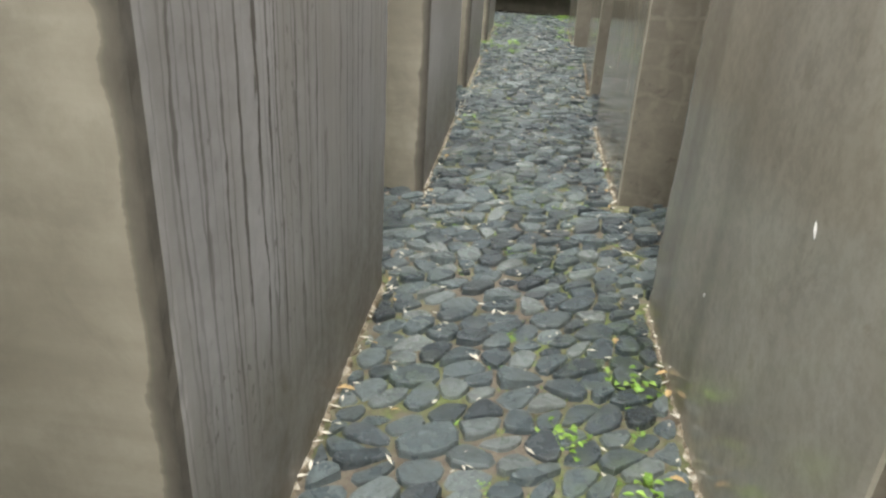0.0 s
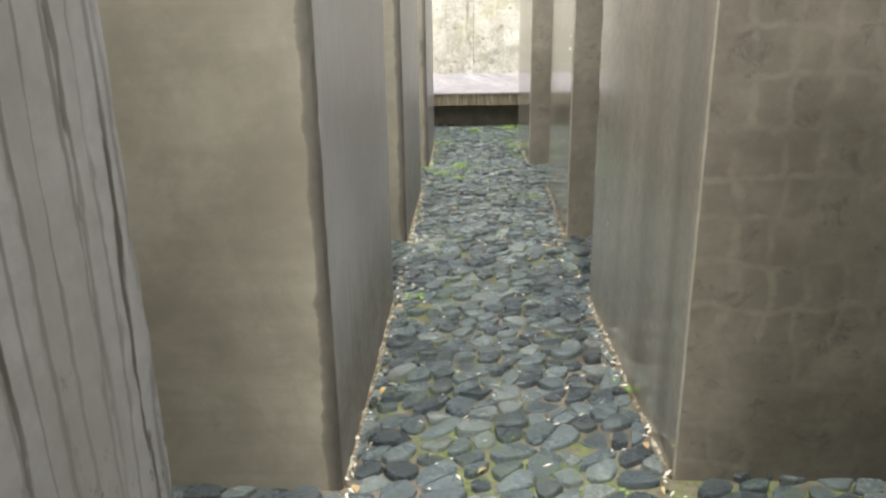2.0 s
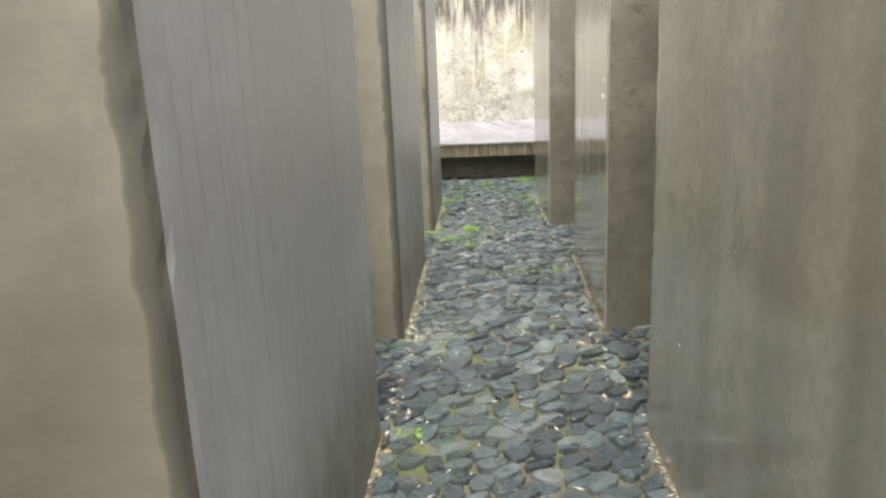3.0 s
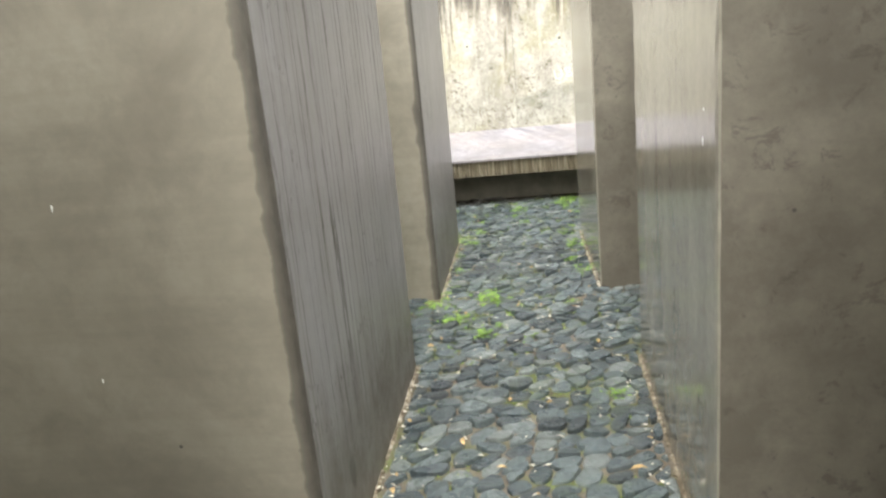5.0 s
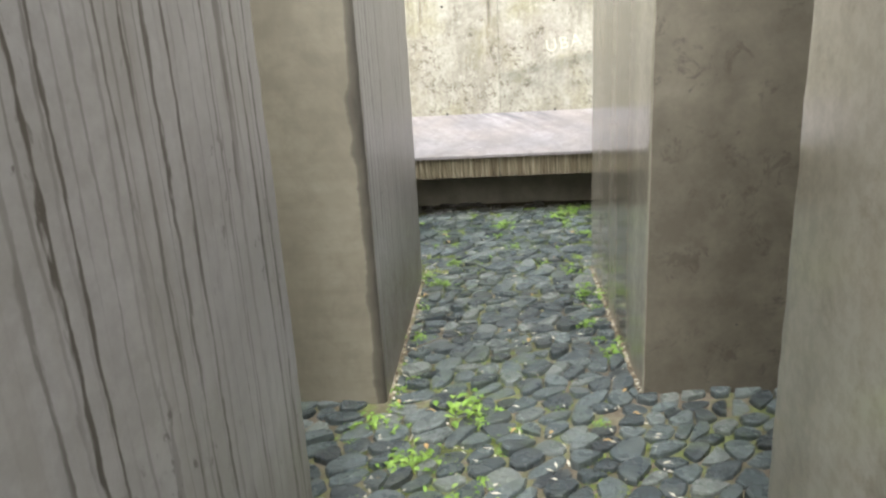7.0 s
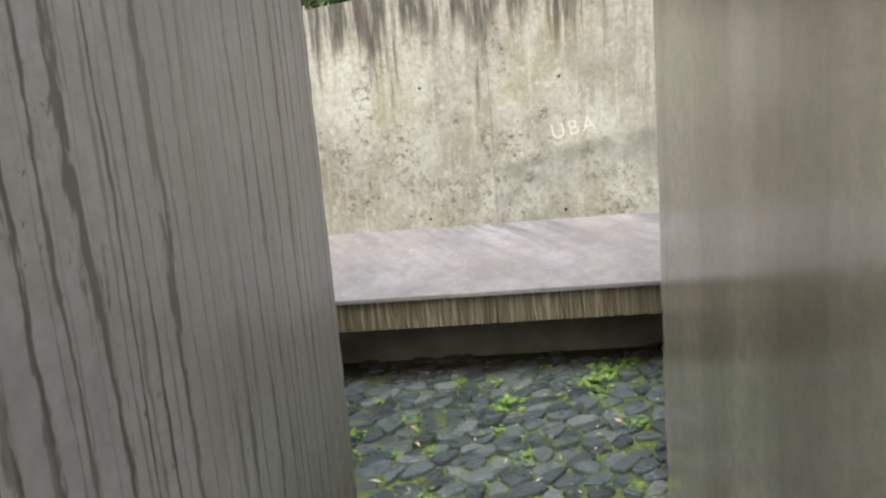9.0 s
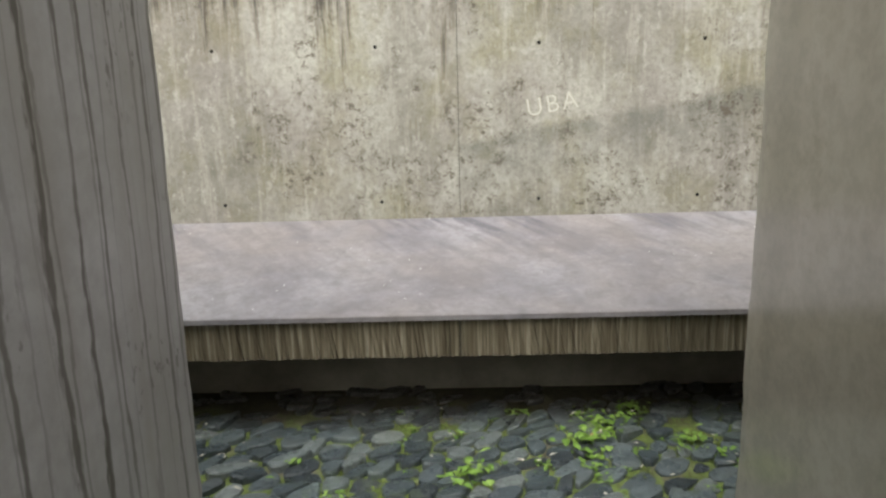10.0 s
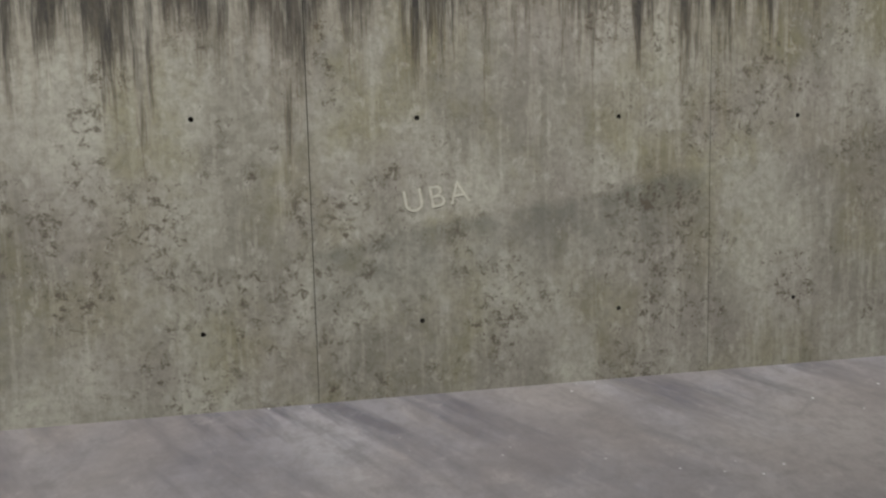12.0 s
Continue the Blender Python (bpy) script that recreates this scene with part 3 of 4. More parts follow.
def panel(x0):
    """A cast panel with four tie holes sunk into its face."""
    x0, x1 = x0 + 0.002, x0 + PANEL - 0.002
    mid = (x0 + x1) / 2
    xs = sorted({x0, x1, *[mid + s * 0.588 + d for s in (-1, 1) for d in (-0.05, 0.0, 0.05)]})
    zs = sorted({-0.95, *[h + d for h in HOLE_Z for d in (-0.05, 0.0, 0.05)]})
    bm = bmesh.new()
    grid = {}

    def vert(x, z):
        key = (round(x, 4), round(z, 4))
        if key not in grid:
            grid[key] = bm.verts.new((x, 0, z))
        return grid[key]

    centres = [(mid + s * 0.588, h) for s in (-1, 1) for h in HOLE_Z]
    for xa, xb in zip(xs, xs[1:]):
        for za, zb in zip(zs, zs[1:]):
            near = [c for c in centres if abs((xa + xb) / 2 - c[0]) < 0.05 and abs((za + zb) / 2 - c[1]) < 0.05]
            if not near:
                bm.faces.new((vert(xa, za), vert(xb, za), vert(xb, zb), vert(xa, zb)))
        a, b = vert(xa, zs[-1]), vert(xb, zs[-1])
        bm.faces.new((a, b, vert(xb, wall_top(xb)), vert(xa, wall_top(xa))))
    for cx, cz in centres:
        outer = [vert(cx + dx * 0.05, cz + dz * 0.05) for dx, dz in ((-1, -1), (0, -1), (1, -1), (1, 0), (1, 1), (0, 1), (-1, 1), (-1, 0))]
        ang = [math.atan2(v.co.z - cz, v.co.x - cx) for v in outer]
        rim = [bm.verts.new((cx + 0.014 * math.cos(a), 0, cz + 0.014 * math.sin(a))) for a in ang]
        deep = [bm.verts.new((cx + 0.012 * math.cos(a), 0.04, cz + 0.012 * math.sin(a))) for a in ang]
        for i in range(8):
            j = (i + 1) % 8
            bm.faces.new((outer[i], outer[j], rim[j], rim[i]))
            f = bm.faces.new((rim[i], rim[j], deep[j], deep[i]))
            f.material_index = 1
        bm.faces.new(deep).material_index = 1
    # top, ends and back
    t = 0.30
    p = [vert(x0, -0.95), vert(x1, -0.95), vert(x1, wall_top(x1)), vert(x0, wall_top(x0))]
    q = [bm.verts.new((v.co.x, t, v.co.z)) for v in p]
    top = [vert(x, wall_top(x)) for x in xs]
    bm.faces.new([*top, q[2], q[3]])
    left = [vert(x0, z) for z in zs] + [p[3]]
    bm.faces.new([*left, q[3], q[0]])
    right = [vert(x1, z) for z in zs] + [p[2]]
    bm.faces.new([*right[::-1], q[1], q[2]])
    bm.faces.new(q[::-1])
    part("wall_panel", bm, [M_WALL, M_HOLE], wall_north)


for i in range(-3, 4):
    panel(JOINT + PANEL * (i - 1))

# scratched letters on the end wall
txt = bpy.data.curves.new("scratched_letters", "FONT")
txt.body, txt.size, txt.space_character = "UBA", 0.178, 1.2
txt.align_x = "CENTER"
txt.offset, txt.extrude = -0.0015, 0.0005
txt.materials.append(M_SCRATCH)
letters = new("scratched_letters", txt)
letters.matrix_world = pose(1.158, WALL_Y - 0.0035, 1.035, 90, -9, 0)
tagged(letters, "pale capital letters scratched into the concrete wall", "graffiti")


# ---------- slab bench in front of the wall ----------
FRONT_Y, BACK_Y, FRONT_Z, BACK_Z, UNDER_Z, LIP = 10.612, 11.465, 0.453, 0.635, 0.292, 0.022


def bench(x0, x1, rnd):
    root = new("slab_bench")
    root.location = (x0, FRONT_Y, 0)
    w = x1 - x0 - 0.0008
    d = BACK_Y - FRONT_Y
    # sloping top plate with a thin lip
    bm = bmesh.new()
    prof = [(-0.012, FRONT_Z - LIP), (-0.012, FRONT_Z - 0.004), (-0.006, FRONT_Z), (d, BACK_Z), (d, BACK_Z - 0.10), (0.05, FRONT_Z - LIP)]
    a = [bm.verts.new((0, y, z)) for y, z in prof]
    b = [bm.verts.new((x1 - x0, y, z)) for y, z in prof]
    n = len(prof)
    for i in range(n):
        bm.faces.new((a[i], b[i], b[(i + 1) % n], a[(i + 1) % n])[::-1])
    bm.faces.new(a)
    bm.faces.new(b[::-1])
    bmesh.ops.recalc_face_normals(bm, faces=bm.faces[:])
    part("top_plate", bm, M_SEAT, root, "violet-grey trowelled top plate")
    # ribbed fascia: upright hacked ribs of uneven depth
    bm = bmesh.new()
    x, cols = 0.003, []
    while x < w - 0.006:
        dep = rnd.uniform(0.0, 0.014)
        cols.append((x, dep))
        x += rnd.uniform(0.004, 0.010)
    cols.append((w - 0.003, 0.0))
    z1, z0 = FRONT_Z - LIP, UNDER_Z
    rows = []
    for x, dep in cols:
        k = min(1.0, x * 4, (w - x) * 4)
        sh = 0.032 * k * (1 - 0.5 * math.sin(x * 1.3))
        rows.append([bm.verts.new((x, dep * 0.6, z1)), bm.verts.new((x + sh * 0.5, dep, (z0 + z1) / 2)), bm.verts.new((x + sh, dep * rnd.uniform(0.7, 1.2), z0 + rnd.uniform(0, 0.004))), bm.verts.new((x, 0.20, z0))])
    for p, q in zip(rows, rows[1:]):
        for i in range(3):
            bm.faces.new((p[i], p[i + 1], q[i + 1], q[i]))
    for end in (rows[0], rows[-1]):
        bm.faces.new([*end, bm.verts.new((end[0].co.x, 0.20, z1))])
    bmesh.ops.recalc_face_normals(bm, faces=bm.faces[:])
    part("ribbed_fascia", bm, M_RIB, root, "coarsely ribbed brown-grey fascia")
    bm = bmesh.new()
    box(bm, 0.0, w, 0.41, d - 0.004, -0.90, FRONT_Z - LIP - 0.004)
    part("plinth", bm, M_PLINTH, root, "damp shaded recessed plinth")
    return tagged(root, "long low concrete slab bench with ribbed edge", "bench", "slab benches along the wall")


rnd = random.Random(5)
for i in range(-3, 4):
    bench(0.435 + PANEL * (i - 1), 0.435 + PANEL * i, rnd)


# ---------- small things on the stelae ----------
def splash(x, y, z, size, turn, rnd):
    """A dried white drip on a stele, on a face turned so far from the aisle."""
    bm = bmesh.new()
    n = 9
    ring = []
    for i in range(n):
        a = 2 * math.pi * i / n
        r = size * rnd.uniform(0.7, 1.2)
        ring.append(bm.verts.new((0, 0.35 * r * math.cos(a), r * math.sin(a))))
    tip = bm.verts.new((-0.003, 0, 0))
    for i in range(n):
        bm.faces.new((ring[i], ring[(i + 1) % n], tip))
    bmesh.ops.recalc_face_normals(bm, faces=bm.faces[:])
    ob = new("bird_dropping", mesh_of("bird_dropping", bm, M_SPLASH))
    ob.location = (x, y, z)
    ob.rotation_euler = (rnd.uniform(-0.5, 0.1), 0, turn)
    tagged(ob, "small white dried bird dropping on smooth concrete", "bird dropping", "droppings")


rnd = random.Random(21)
FRONT = math.pi / 2
for x, y, z, size, turn in ((0.914, 1.206, 0.747, 0.016, 0), (0.914, 1.689, 0.366, 0.008, 0), (0.938, 5.77, 1.095, 0.014, 0), (0.938, 5.76, 1.165, 0.006, 0),
                            (0.957, 6.42, 0.21, 0.007, 0), (0.911, 4.32, 0.455, 0.006, 0), (1.263, 5.640, 0.342, 0.013, FRONT), (1.061, 5.646, 0.467, 0.006, FRONT),
                            (-0.543, 5.599, 1.08, 0.009, FRONT), (-0.515, 5.599, 0.648, 0.007, FRONT)):
    splash(x, y, z, size, turn, rnd)


# ---------- shrub behind the end wall ----------
def shrub(x, y, base, height, spread, rnd):
    root = new("shrub")
    root.location = (x, y, base)
    for i in range(5):
        a = rnd.uniform(0, 6.28)
        bm = bmesh.new()
        p, r = Vector((0.05 * math.cos(a), 0.05 * math.sin(a), 0)), 0.03
        d = Vector((0.35 * math.cos(a), 0.25 * math.sin(a), 1)).normalized()
        last = None
        for k in range(6):
            ring = [bm.verts.new(p + Vector((r * math.cos(t), r * math.sin(t), 0))) for t in (0, 1.26, 2.51, 3.77, 5.03)]
            if last:
                for q in range(5):
                    bm.faces.new((last[q], last[(q + 1) % 5], ring[(q + 1) % 5], ring[q]))
            last = ring
            p = p + d * height * 0.16
            d = (d + Vector((rnd.uniform(-0.25, 0.25), rnd.uniform(-0.25, 0.25), 0.1))).normalized()
            r *= 0.78
        part("stem", bm, M_BARK, root)
    bm = bmesh.new()
    for _ in range(5200):
        u = Vector((rnd.gauss(0, 1), rnd.gauss(0, 1), rnd.gauss(0, 1))).normalized() * rnd.uniform(0.55, 1.0)
        lump = 1 + 0.35 * noise.noise(u * 2.5 + Vector((x, 0, 0)))
        c = Vector((u.x * spread * lump, u.y * 0.6 * lump, height * 0.58 + u.z * height * 0.42 * lump))
        if c.z < 0.2:
            continue
        l, w = rnd.uniform(0.07, 0.13), rnd.uniform(0.025, 0.045)
        rot = Euler((rnd.uniform(0, 6.28), rnd.uniform(0, 6.28), rnd.uniform(0, 6.28))).to_matrix()
        q = [bm.verts.new(c + rot @ Vector(v)) for v in ((-l / 2, 0, 0), (0, -w, 0.008), (l / 2, 0, 0), (0, w, 0.008))]
        bm.faces.new((q[0], q[1], q[2]))
        bm.faces.new((q[0], q[2], q[3]))
    part("foliage", bm, M_SHRUB, root)
    tagged(root, "dense dark green shrub growing behind the wall", "shrub", "shrubs behind the wall")


rnd = random.Random(8)
for x, h in ((-5.0, 3.0), (-3.4, 3.1), (-1.9, 2.9), (-0.5, 2.8), (0.9, 2.85), (2.3, 2.9), (3.8, 3.0)):
    shrub(x, WALL_Y + 1.6, 0.0, 0.9 + h + rnd.uniform(-0.1, 0.1), 1.15, rnd)


# ---------- plants and litter on the paving ----------
def leaf_blade(bm, base, direction, length, width, droop):
    """A folded leaf of six faces."""
    side = Vector((-direction.y, direction.x, 0)).normalized()
    up = Vector((0, 0, 1))
    mid = [base + direction * length * t + up * (length * (0.55 * t - droop * t * t)) for t in (0.0, 0.35, 0.7, 1.0)]
    wid = (0.12, 1.0, 0.8, 0.0)
    l = [bm.verts.new(m + side * width * w + up * width * 0.3 * w) for m, w in zip(mid[:3], wid)]
    r = [bm.verts.new(m - side * width * w + up * width * 0.3 * w) for m, w in zip(mid[:3], wid)]
    c = [bm.verts.new(m) for m in mid]
    for i in range(2):
        bm.faces.new((c[i], c[i + 1], l[i + 1], l[i]))
        bm.faces.new((c[i + 1], c[i], r[i], r[i + 1]))
    bm.faces.new((c[2], c[3], l[2]))
    bm.faces.new((c[3], c[2], r[2]))


def weed_mesh(rnd, leaves, size):
    bm = bmesh.new()
    root = bm.verts.new((0, 0, -0.01))
    for i in range(leaves):
        a = rnd.uniform(0, 6.28)
        h = rnd.uniform(0.0, 0.45) * size
        off = Vector((rnd.gauss(0, 0.42), rnd.gauss(0, 0.42), 0)) * size + Vector((0, 0, h))
        stalk = [bm.verts.new(off * 0.96), bm.verts.new(off * 0.96 + Vector((0.0012, 0.0008, 0.0008)))]
        bm.faces.new((root, stalk[0], stalk[1]))
        leaf_blade(bm, off, Vector((math.cos(a), math.sin(a), 0)), size * rnd.uniform(0.22, 0.5), size * rnd.uniform(0.07, 0.14), rnd.uniform(0.2, 0.9))
    return mesh_of("weed", bm, M_WEED)


rnd = random.Random(31)
WEEDS = [weed_mesh(rnd, n, s) for n, s in ((18, 0.05), (26, 0.065), (14, 0.04), (34, 0.08))]
SPOTS = [(0.79, 1.37), (0.62, 1.52), (0.80, 1.56), (0.82, 1.76), (0.43, 2.61), (0.61, 3.14), (0.46, 3.40), (0.90, 3.76), (0.10, 4.65),
         (0.38, 5.29), (0.20, 5.56), (0.84, 6.69), (0.12, 7.23), (0.51, 7.33), (0.26, 7.41), (0.16, 7.61), (0.04, 7.77), (-0.11, 7.81),
         (0.05, 7.93), (0.29, 7.95), (0.05, 8.16), (0.85, 8.48), (0.86, 8.99), (0.84, 9.13), (0.13, 9.19), (0.46, 10.30), (0.84, 10.34),
         (-0.13, 10.39), (1.28, 10.42), (0.86, 10.50), (1.20, 10.50), (0.43, 10.58), (0.96, 10.65), (0.87, 10.70), (1.09, 10.74)]


def weed(x, y, scale):
    ob = new("weed", rnd.choice(WEEDS))
    ob.matrix_world = Matrix.Translation((x, y, -0.004)) @ Matrix.Rotation(rnd.uniform(0, 6.28), 4, "Z") @ Matrix.Scale(scale, 4)
    tagged(ob, "small bright green weed growing between the cobbles", "weed", "weeds between the cobbles")


for x, y in SPOTS:
    weed(x, y, rnd.uniform(0.7, 1.1) * (1.35 if y > 7.2 else 1.0))
    if y > 7.2 and rnd.random() < 0.8:
        weed(x + rnd.gauss(0, 0.06), y + rnd.gauss(0, 0.06), rnd.uniform(0.5, 0.9))
for _ in range(70):
    weed(rnd.uniform(-0.2, 1.5), rnd.uniform(9.4, 10.85), rnd.uniform(0.4, 0.9))
for _ in range(40):
    weed(rnd.uniform(-0.15, 0.55), rnd.uniform(7.15, 8.0), rnd.uniform(0.25, 0.55))
for _ in range(30):
    weed(rnd.choice((rnd.uniform(0.02, 0.12), rnd.uniform(0.78, 0.88))), rnd.uniform(7.95, 9.4), rnd.uniform(0.45, 0.95))
for _ in range(30):
    weed(rnd.uniform(0.25, 0.9), rnd.uniform(1.2, 3.3), rnd.uniform(0.2, 0.45))
for _ in range(26):
    weed(rnd.uniform(0.05, 0.9), rnd.choice((rnd.uniform(2.3, 3.4), rnd.uniform(4.8, 5.7), rnd.uniform(7.1, 8.0))), rnd.uniform(0.3, 0.6))


def fallen_mesh(rnd):
    bm = bmesh.new()
    leaf_blade(bm, Vector((-0.02, 0, 0.004)), Vector((1, 0, 0)), rnd.uniform(0.035, 0.055), rnd.uniform(0.006, 0.011), rnd.uniform(0.3, 0.6))
    return mesh_of("fallen_leaf", bm, M_FALLEN)


FALLEN = [fallen_mesh(rnd) for _ in range(6)]
LYING = [(0.02, 1.6), (0.17, 1.54), (0.90, 1.75), (0.78, 2.0), (0.02, 2.26), (0.90, 1.85), (0.40, 6.18), (0.04, 6.52), (0.90, 6.34),
         (0.51, 6.03), (0.30, 6.69), (0.05, 6.16), (0.84, 6.16), (0.04, 2.97), (0.21, 2.97), (-0.22, 2.94), (0.05, 3.73), (0.45, 7.78), (0.57, 7.76), (0.75, 7.71)]
for _ in range(60):
    e = rnd.random()
    x = 0.03 + abs(rnd.gauss(0, 0.03)) if e < 0.4 else GAP - 0.03 - abs(rnd.gauss(0, 0.03)) if e < 0.7 else rnd.uniform(0.1, 0.85)
    LYING.append((x, rnd.uniform(0.9, 10.6)))
for x, y in LYING:
    ob = new("fallen_leaf", rnd.choice(FALLEN))
    ob.matrix_world = Matrix.Translation((x, y, 0.016)) @ Matrix.Rotation(rnd.uniform(0, 6.28), 4, "Z") @ Matrix.Rotation(rnd.uniform(-0.3, 0.3), 4, "X") @ Matrix.Scale(rnd.uniform(0.5, 1.1), 4)
    tagged(ob, "dry ochre fallen leaf lying on the cobbles", "leaf", "fallen leaves")

# moss and seedlings in the joints, past counting
bm = bmesh.new()
for _ in range(7200):
    e = rnd.random()
    if e < 0.5:
        x, y = rnd.uniform(-0.5, 1.7), rnd.uniform(9.35, 10.7)
    elif e < 0.72:
        x, y = rnd.uniform(-0.15, 0.9), rnd.gauss(7.55, 0.3)
    else:
        x, y = rnd.uniform(0.05, 0.9), rnd.uniform(1.1, 9.3)
    if noise.noise(Vector((2.6 * x, 2.6 * y, 1.0))) < (-0.05 if e < 0.72 else 0.12):
        continue
    if y < 9.3 and not 0.01 < x < GAP - 0.02 and not (y - FIRST) % PITCH > LONG + 0.04:
        continue
    for _ in range(4):
        a, l = rnd.uniform(0, 6.28), rnd.uniform(0.006, 0.014)
        c = Vector((x + rnd.gauss(0, 0.006), y + rnd.gauss(0, 0.006), 0.002))
        d = Vector((math.cos(a) * l, math.sin(a) * l, 0.5 * l))
        s = Vector((-d.y, d.x, 0)) * 0.3
        q = [bm.verts.new(v) for v in (c, c + 0.55 * d + s, c + d + Vector((0, 0, 0.2 * l)), c + 0.55 * d - s)]
        bm.faces.new(q)
moss = new("moss", mesh_of("moss", bm, M_MOSS))
tagged(moss, "yellow-green moss and seedlings in the cobble joints", "moss", kind="stuff")

# straw and petal bits, past counting
bm = bmesh.new()
for _ in range(1150):
    e = rnd.random()
    x = rnd.uniform(0.0, 0.05) if e < 0.25 else rnd.uniform(GAP - 0.05, GAP) if e < 0.5 else rnd.uniform(0.02, 0.9)
    y = rnd.uniform(0.6, 10.8)
    if y > 9.5:
        x = rnd.uniform(-1.0, 2.0)
    l, w, a = rnd.uniform(0.010, 0.042), rnd.uniform(0.0025, 0.006), rnd.uniform(0, 6.28)
    d, s, z = Vector((math.cos(a), math.sin(a), rnd.uniform(-0.2, 0.2))), Vector((-math.sin(a), math.cos(a), 0)), 0.017 + rnd.uniform(-0.006, 0.004)
    c = Vector((x, y, z))
    q = [bm.verts.new(c + d * l * i + s * w * j + Vector((0, 0, k))) for i, j, k in ((-0.5, 0, 0), (0, 1, 0.001), (0.5, 0, 0), (0, -1, 0.001), (0, 0, 0.004))]
    for i in range(4):
        bm.faces.new((q[i], q[(i + 1) % 4], q[4]))
litter = new("straw_litter", mesh_of("straw_litter", bm, M_PETAL))
tagged(litter, "pale straw and petal bits strewn over the cobbles", "litter", kind="stuff")


# ---------- cobbles ----------
def clip(poly, px, py, nx, ny):
    """Keep the part of poly on the far side of a line."""
    out = []
    for i in range(len(poly)):
        (ax, ay), (bx, by) = poly[i], poly[(i + 1) % len(poly)]
        da, db = (ax - px) * nx + (ay - py) * ny, (bx - px) * nx + (by - py) * ny
        if da <= 0:
            out.append((ax, ay))
        if (da < 0) != (db < 0) and da != db:
            t = da / (da - db)
            out.append((ax + (bx - ax) * t, ay + (by - ay) * t))
    return out


def rounded(poly, n):
    """n points along a corner-cut outline."""
    for _ in range(1):
        cut = []
        for i in range(len(poly)):
            (ax, ay), (bx, by) = poly[i], poly[(i + 1) % len(poly)]
            cut += [(0.80 * ax + 0.20 * bx, 0.80 * ay + 0.20 * by), (0.20 * ax + 0.80 * bx, 0.20 * ay + 0.80 * by)]
        poly = cut
    seg = [math.dist(poly[i], poly[(i + 1) % len(poly)]) for i in range(len(poly))]
    total, out, i, acc = sum(seg), [], 0, 0.0
    for k in range(n):
        want = total * k / n
        while acc + seg[i] < want:
            acc += seg[i]
            i += 1
        t = (want - acc) / (seg[i] or 1)
        (ax, ay), (bx, by) = poly[i], poly[(i + 1) % len(poly)]
        out.append((ax + (bx - ax) * t, ay + (by - ay) * t))
    return out


def paved(x, y):
    """Whether a stone may lie with its middle here: the aisle, the cross gaps, the strip by the bench."""
    if y > 11.0 or y < -0.6 or x < -2.38 or x > 3.30:
        return False
    if y > FIRST + 3 * PITCH + LONG:
        return True
    if -0.04 < x < GAP + 0.065:
        return True
    k = (y - FIRST) % PITCH
    return (k > LONG + (0.0 if x < 0 else 0.03) or x > GAP - 0.02 and k < 0.10) and -1.3 < x < 2.3


rnd = random.Random(4)
# rows run slantwise over the aisle, the stones lie lengthwise along them
LONGWISE, ACROSS, SLANT, ASPECT = 0.112, 0.060, radians(38), 1.6
COS, SIN = math.cos(SLANT), math.sin(SLANT)
seeds = {}
for r in range(-80, 170):
    for q in range(-40, 110):
        u = (q + 0.5 * (r % 2) + rnd.uniform(-0.42, 0.42)) * LONGWISE
        v = (r + rnd.uniform(-0.36, 0.36)) * ACROSS
        if rnd.random() < 0.10:
            continue
        v += 0.03 * math.sin(3.1 * u + 1.7 * v)
        x, y = u * COS - v * SIN, u * SIN + v * COS
        if -2.8 < x < 3.7 and -0.9 < y < 11.5:
            seeds.setdefault((math.floor(x / 0.2), math.floor(y / 0.2)), []).append((x, y))


def cell(x, y):
    poly = [(x - 0.15, y - 0.15), (x + 0.15, y - 0.15), (x + 0.15, y + 0.15), (x - 0.15, y + 0.15)]
    gx, gy = math.floor(x / 0.2), math.floor(y / 0.2)
    for i in range(gx - 2, gx + 3):
        for j in range(gy - 2, gy + 3):
            for qx, qy in seeds.get((i, j), ()):
                if (qx, qy) == (x, y):
                    continue
                du = ((qx - x) * COS + (qy - y) * SIN) / ASPECT ** 2
                dv = (qy - y) * COS - (qx - x) * SIN
                nx, ny = du * COS - dv * SIN, du * SIN + dv * COS
                poly = clip(poly, (x + qx) / 2, (y + qy) / 2, nx, ny)
                if len(poly) < 3:
                    return []
    # keep clear of the stelae
    if y < FIRST + 3 * PITCH + LONG and paved(x, y) and -0.05 < x < GAP + 0.07:
        k = (y - FIRST) % PITCH
        if -0.02 < k < LONG + 0.05:
            i = min(4, max(0, math.floor((y - FIRST) / PITCH) + 1))
            right = 0.937 + 0.034 * k if i == 3 else RIGHT_X[i]
            poly = clip(clip(poly, 0.012, 0, -1, 0), right - 0.014, 0, 1, 0)
    return poly


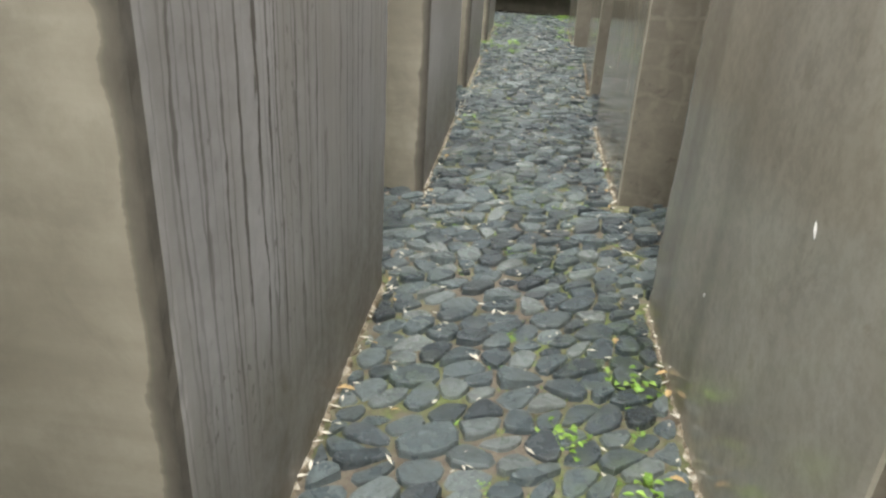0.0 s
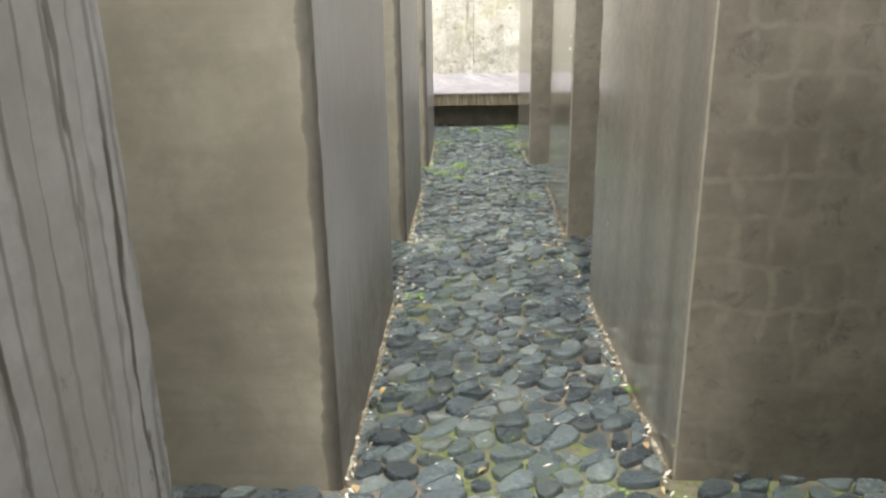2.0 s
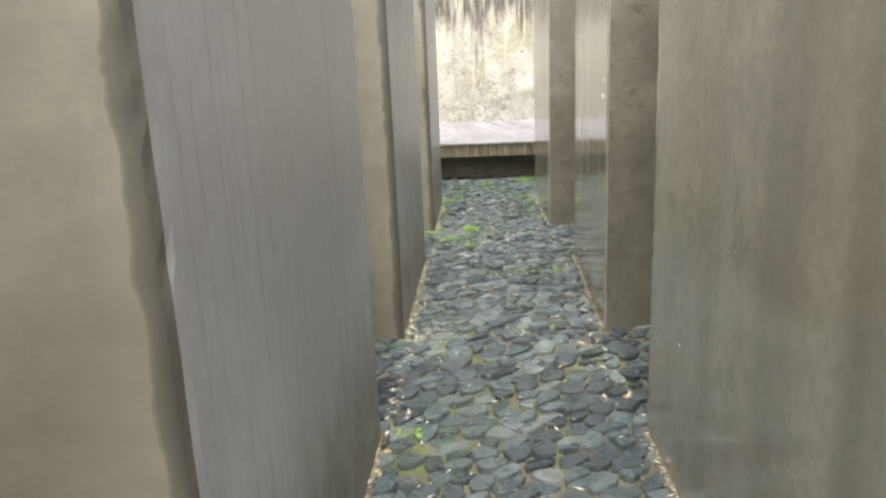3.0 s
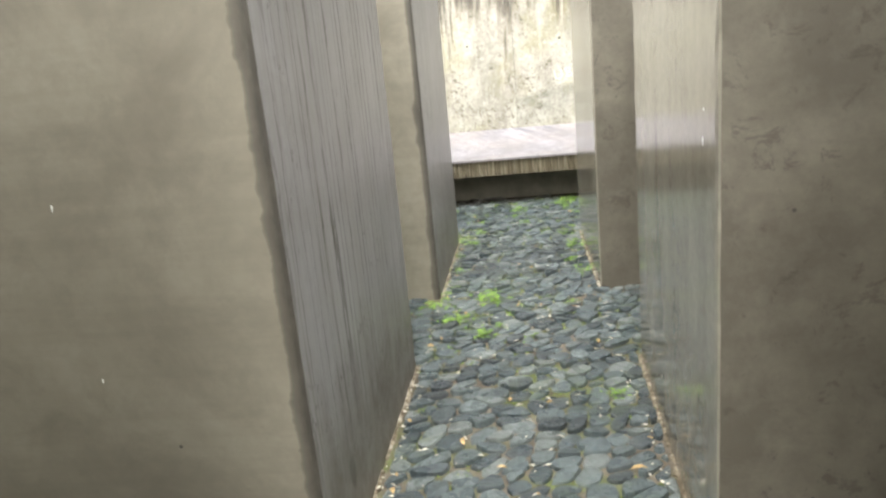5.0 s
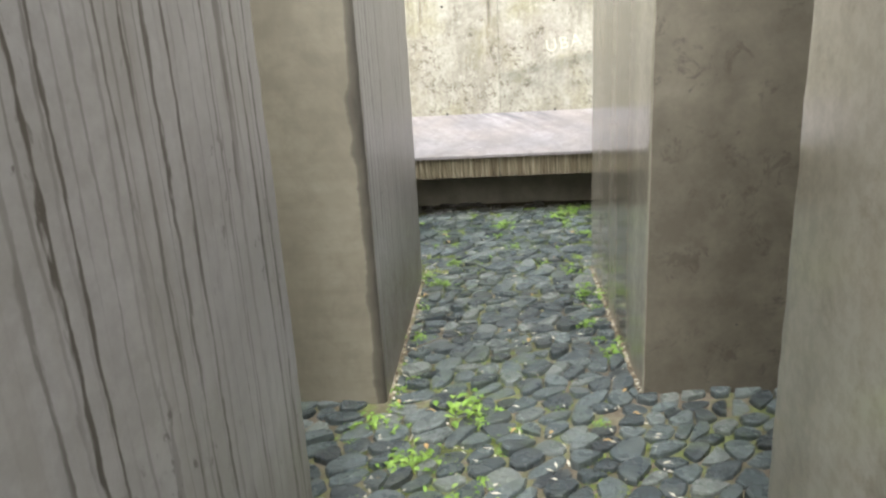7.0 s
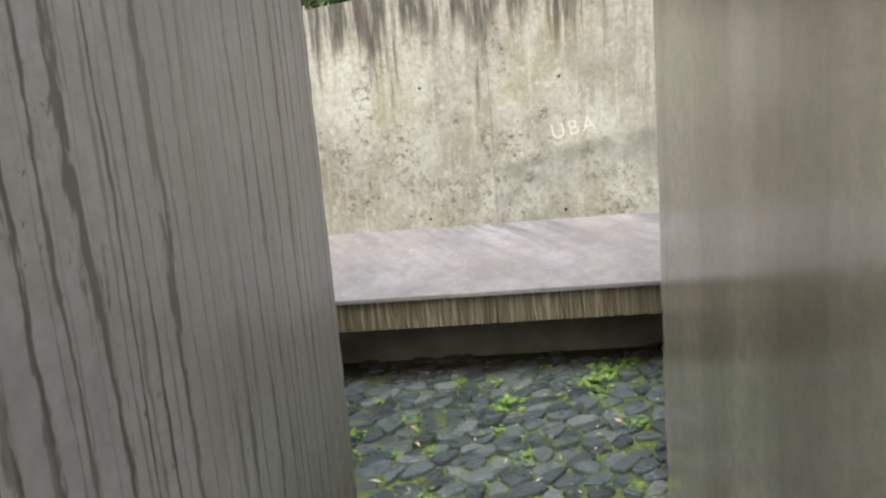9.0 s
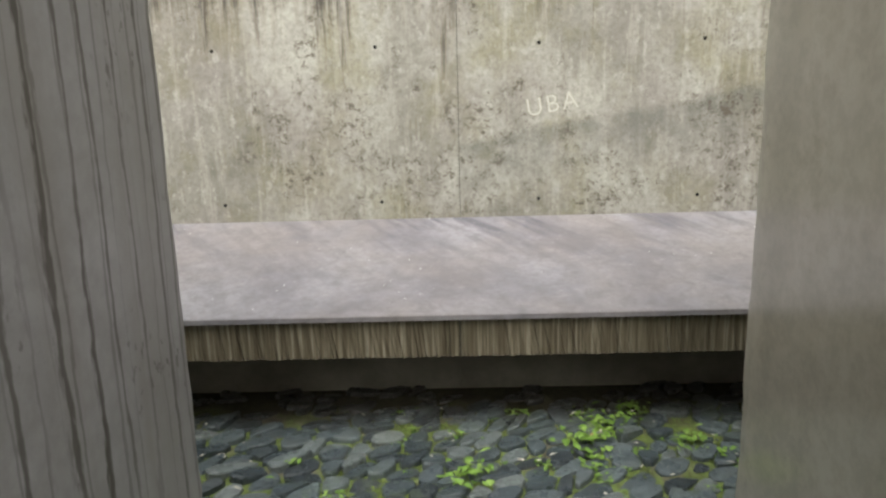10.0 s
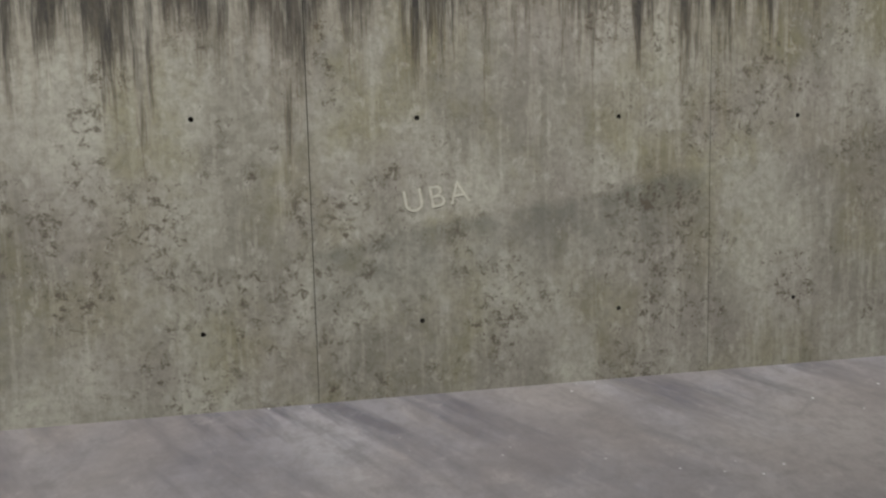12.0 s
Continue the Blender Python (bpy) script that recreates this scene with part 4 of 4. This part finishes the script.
def stone(x, y):
    """Rings of a cobble: foot, shoulder and crown, about its middle, or None."""
    poly = cell(x, y)
    if len(poly) < 3:
        return None
    area = 0.5 * abs(sum(p[0] * q[1] - q[0] * p[1] for p, q in zip(poly, poly[1:] + poly[:1])))
    if area < 0.0012:
        return None
    cx, cy = sum(p[0] for p in poly) / len(poly), sum(p[1] for p in poly) / len(poly)
    gap = rnd.uniform(0.0005, 0.004) + (0.008 if rnd.random() < 0.15 else 0)
    ring = []
    for px, py in rounded(poly, 11):
        d = math.hypot(px - cx, py - cy) or 1
        f = max(0.2, (d - gap) / d) * rnd.uniform(0.94, 1.0)
        ring.append(((px - cx) * f, (py - cy) * f))
    top, tx, ty = rnd.gauss(0.011, 0.006), rnd.uniform(-0.16, 0.10), rnd.uniform(-0.16, 0.14)
    if y > 10.6:
        top -= min(0.006, 0.02 * (y - 10.6))
    jx, jy = rnd.uniform(-0.002, 0.002), rnd.uniform(-0.002, 0.002)
    foot = [(px, py, -0.04) for px, py in ring]
    edge = [(px * 0.985, py * 0.985, top - 0.006 + tx * px + ty * py) for px, py in ring]
    crown = [(px * 0.91 + jx, py * 0.91 + jy, top + tx * px + ty * py) for px, py in ring]
    verts = foot + edge + crown + [(0, 0, top + 0.0015)]
    n = len(ring)
    faces = []
    for a in (0, n):
        faces += [(a + i, a + (i + 1) % n, a + n + (i + 1) % n, a + n + i) for i in range(n)]
    faces += [(2 * n + i, 2 * n + (i + 1) % n, 3 * n) for i in range(n)]
    return (cx, cy), verts, faces


all_v, all_f, single = [], [], 0
for key in sorted(seeds):
    for x, y in seeds[key]:
        if not paved(x, y):
            continue
        # soil has buried most stones along the foot of the bench
        if y > 10.6 and rnd.random() < min(0.5, 0.05 + 0.9 * (y - 10.6)):
            continue
        made = stone(x, y)
        if not made:
            continue
        (cx, cy), verts, faces = made
        if 0.0 < x < GAP and 1.1 < y < 3.6 and single < 300:
            me = bpy.data.meshes.new("cobble")
            me.from_pydata(verts, [], faces)
            me.materials.append(M_STONE)
            me.polygons.foreach_set("use_smooth", [False] * len(me.polygons))
            ob = new("cobble", me)
            ob.parent = ground
            ob.location = (cx, cy, 0.004)
            single += 1
        else:
            b = len(all_v)
            all_v += [(vx + cx, vy + cy, vz + 0.004) for vx, vy, vz in verts]
            all_f += [tuple(i + b for i in f) for f in faces]
me = bpy.data.meshes.new("cobbles")
me.from_pydata(all_v, [], all_f)
me.materials.append(M_STONES)
me.polygons.foreach_set("use_smooth", [False] * len(me.polygons))
rest = new("cobbles", me)
rest.parent = ground
tagged(rest, "blue-grey basalt cobbles laid in sandy bedding", kind="stuff")
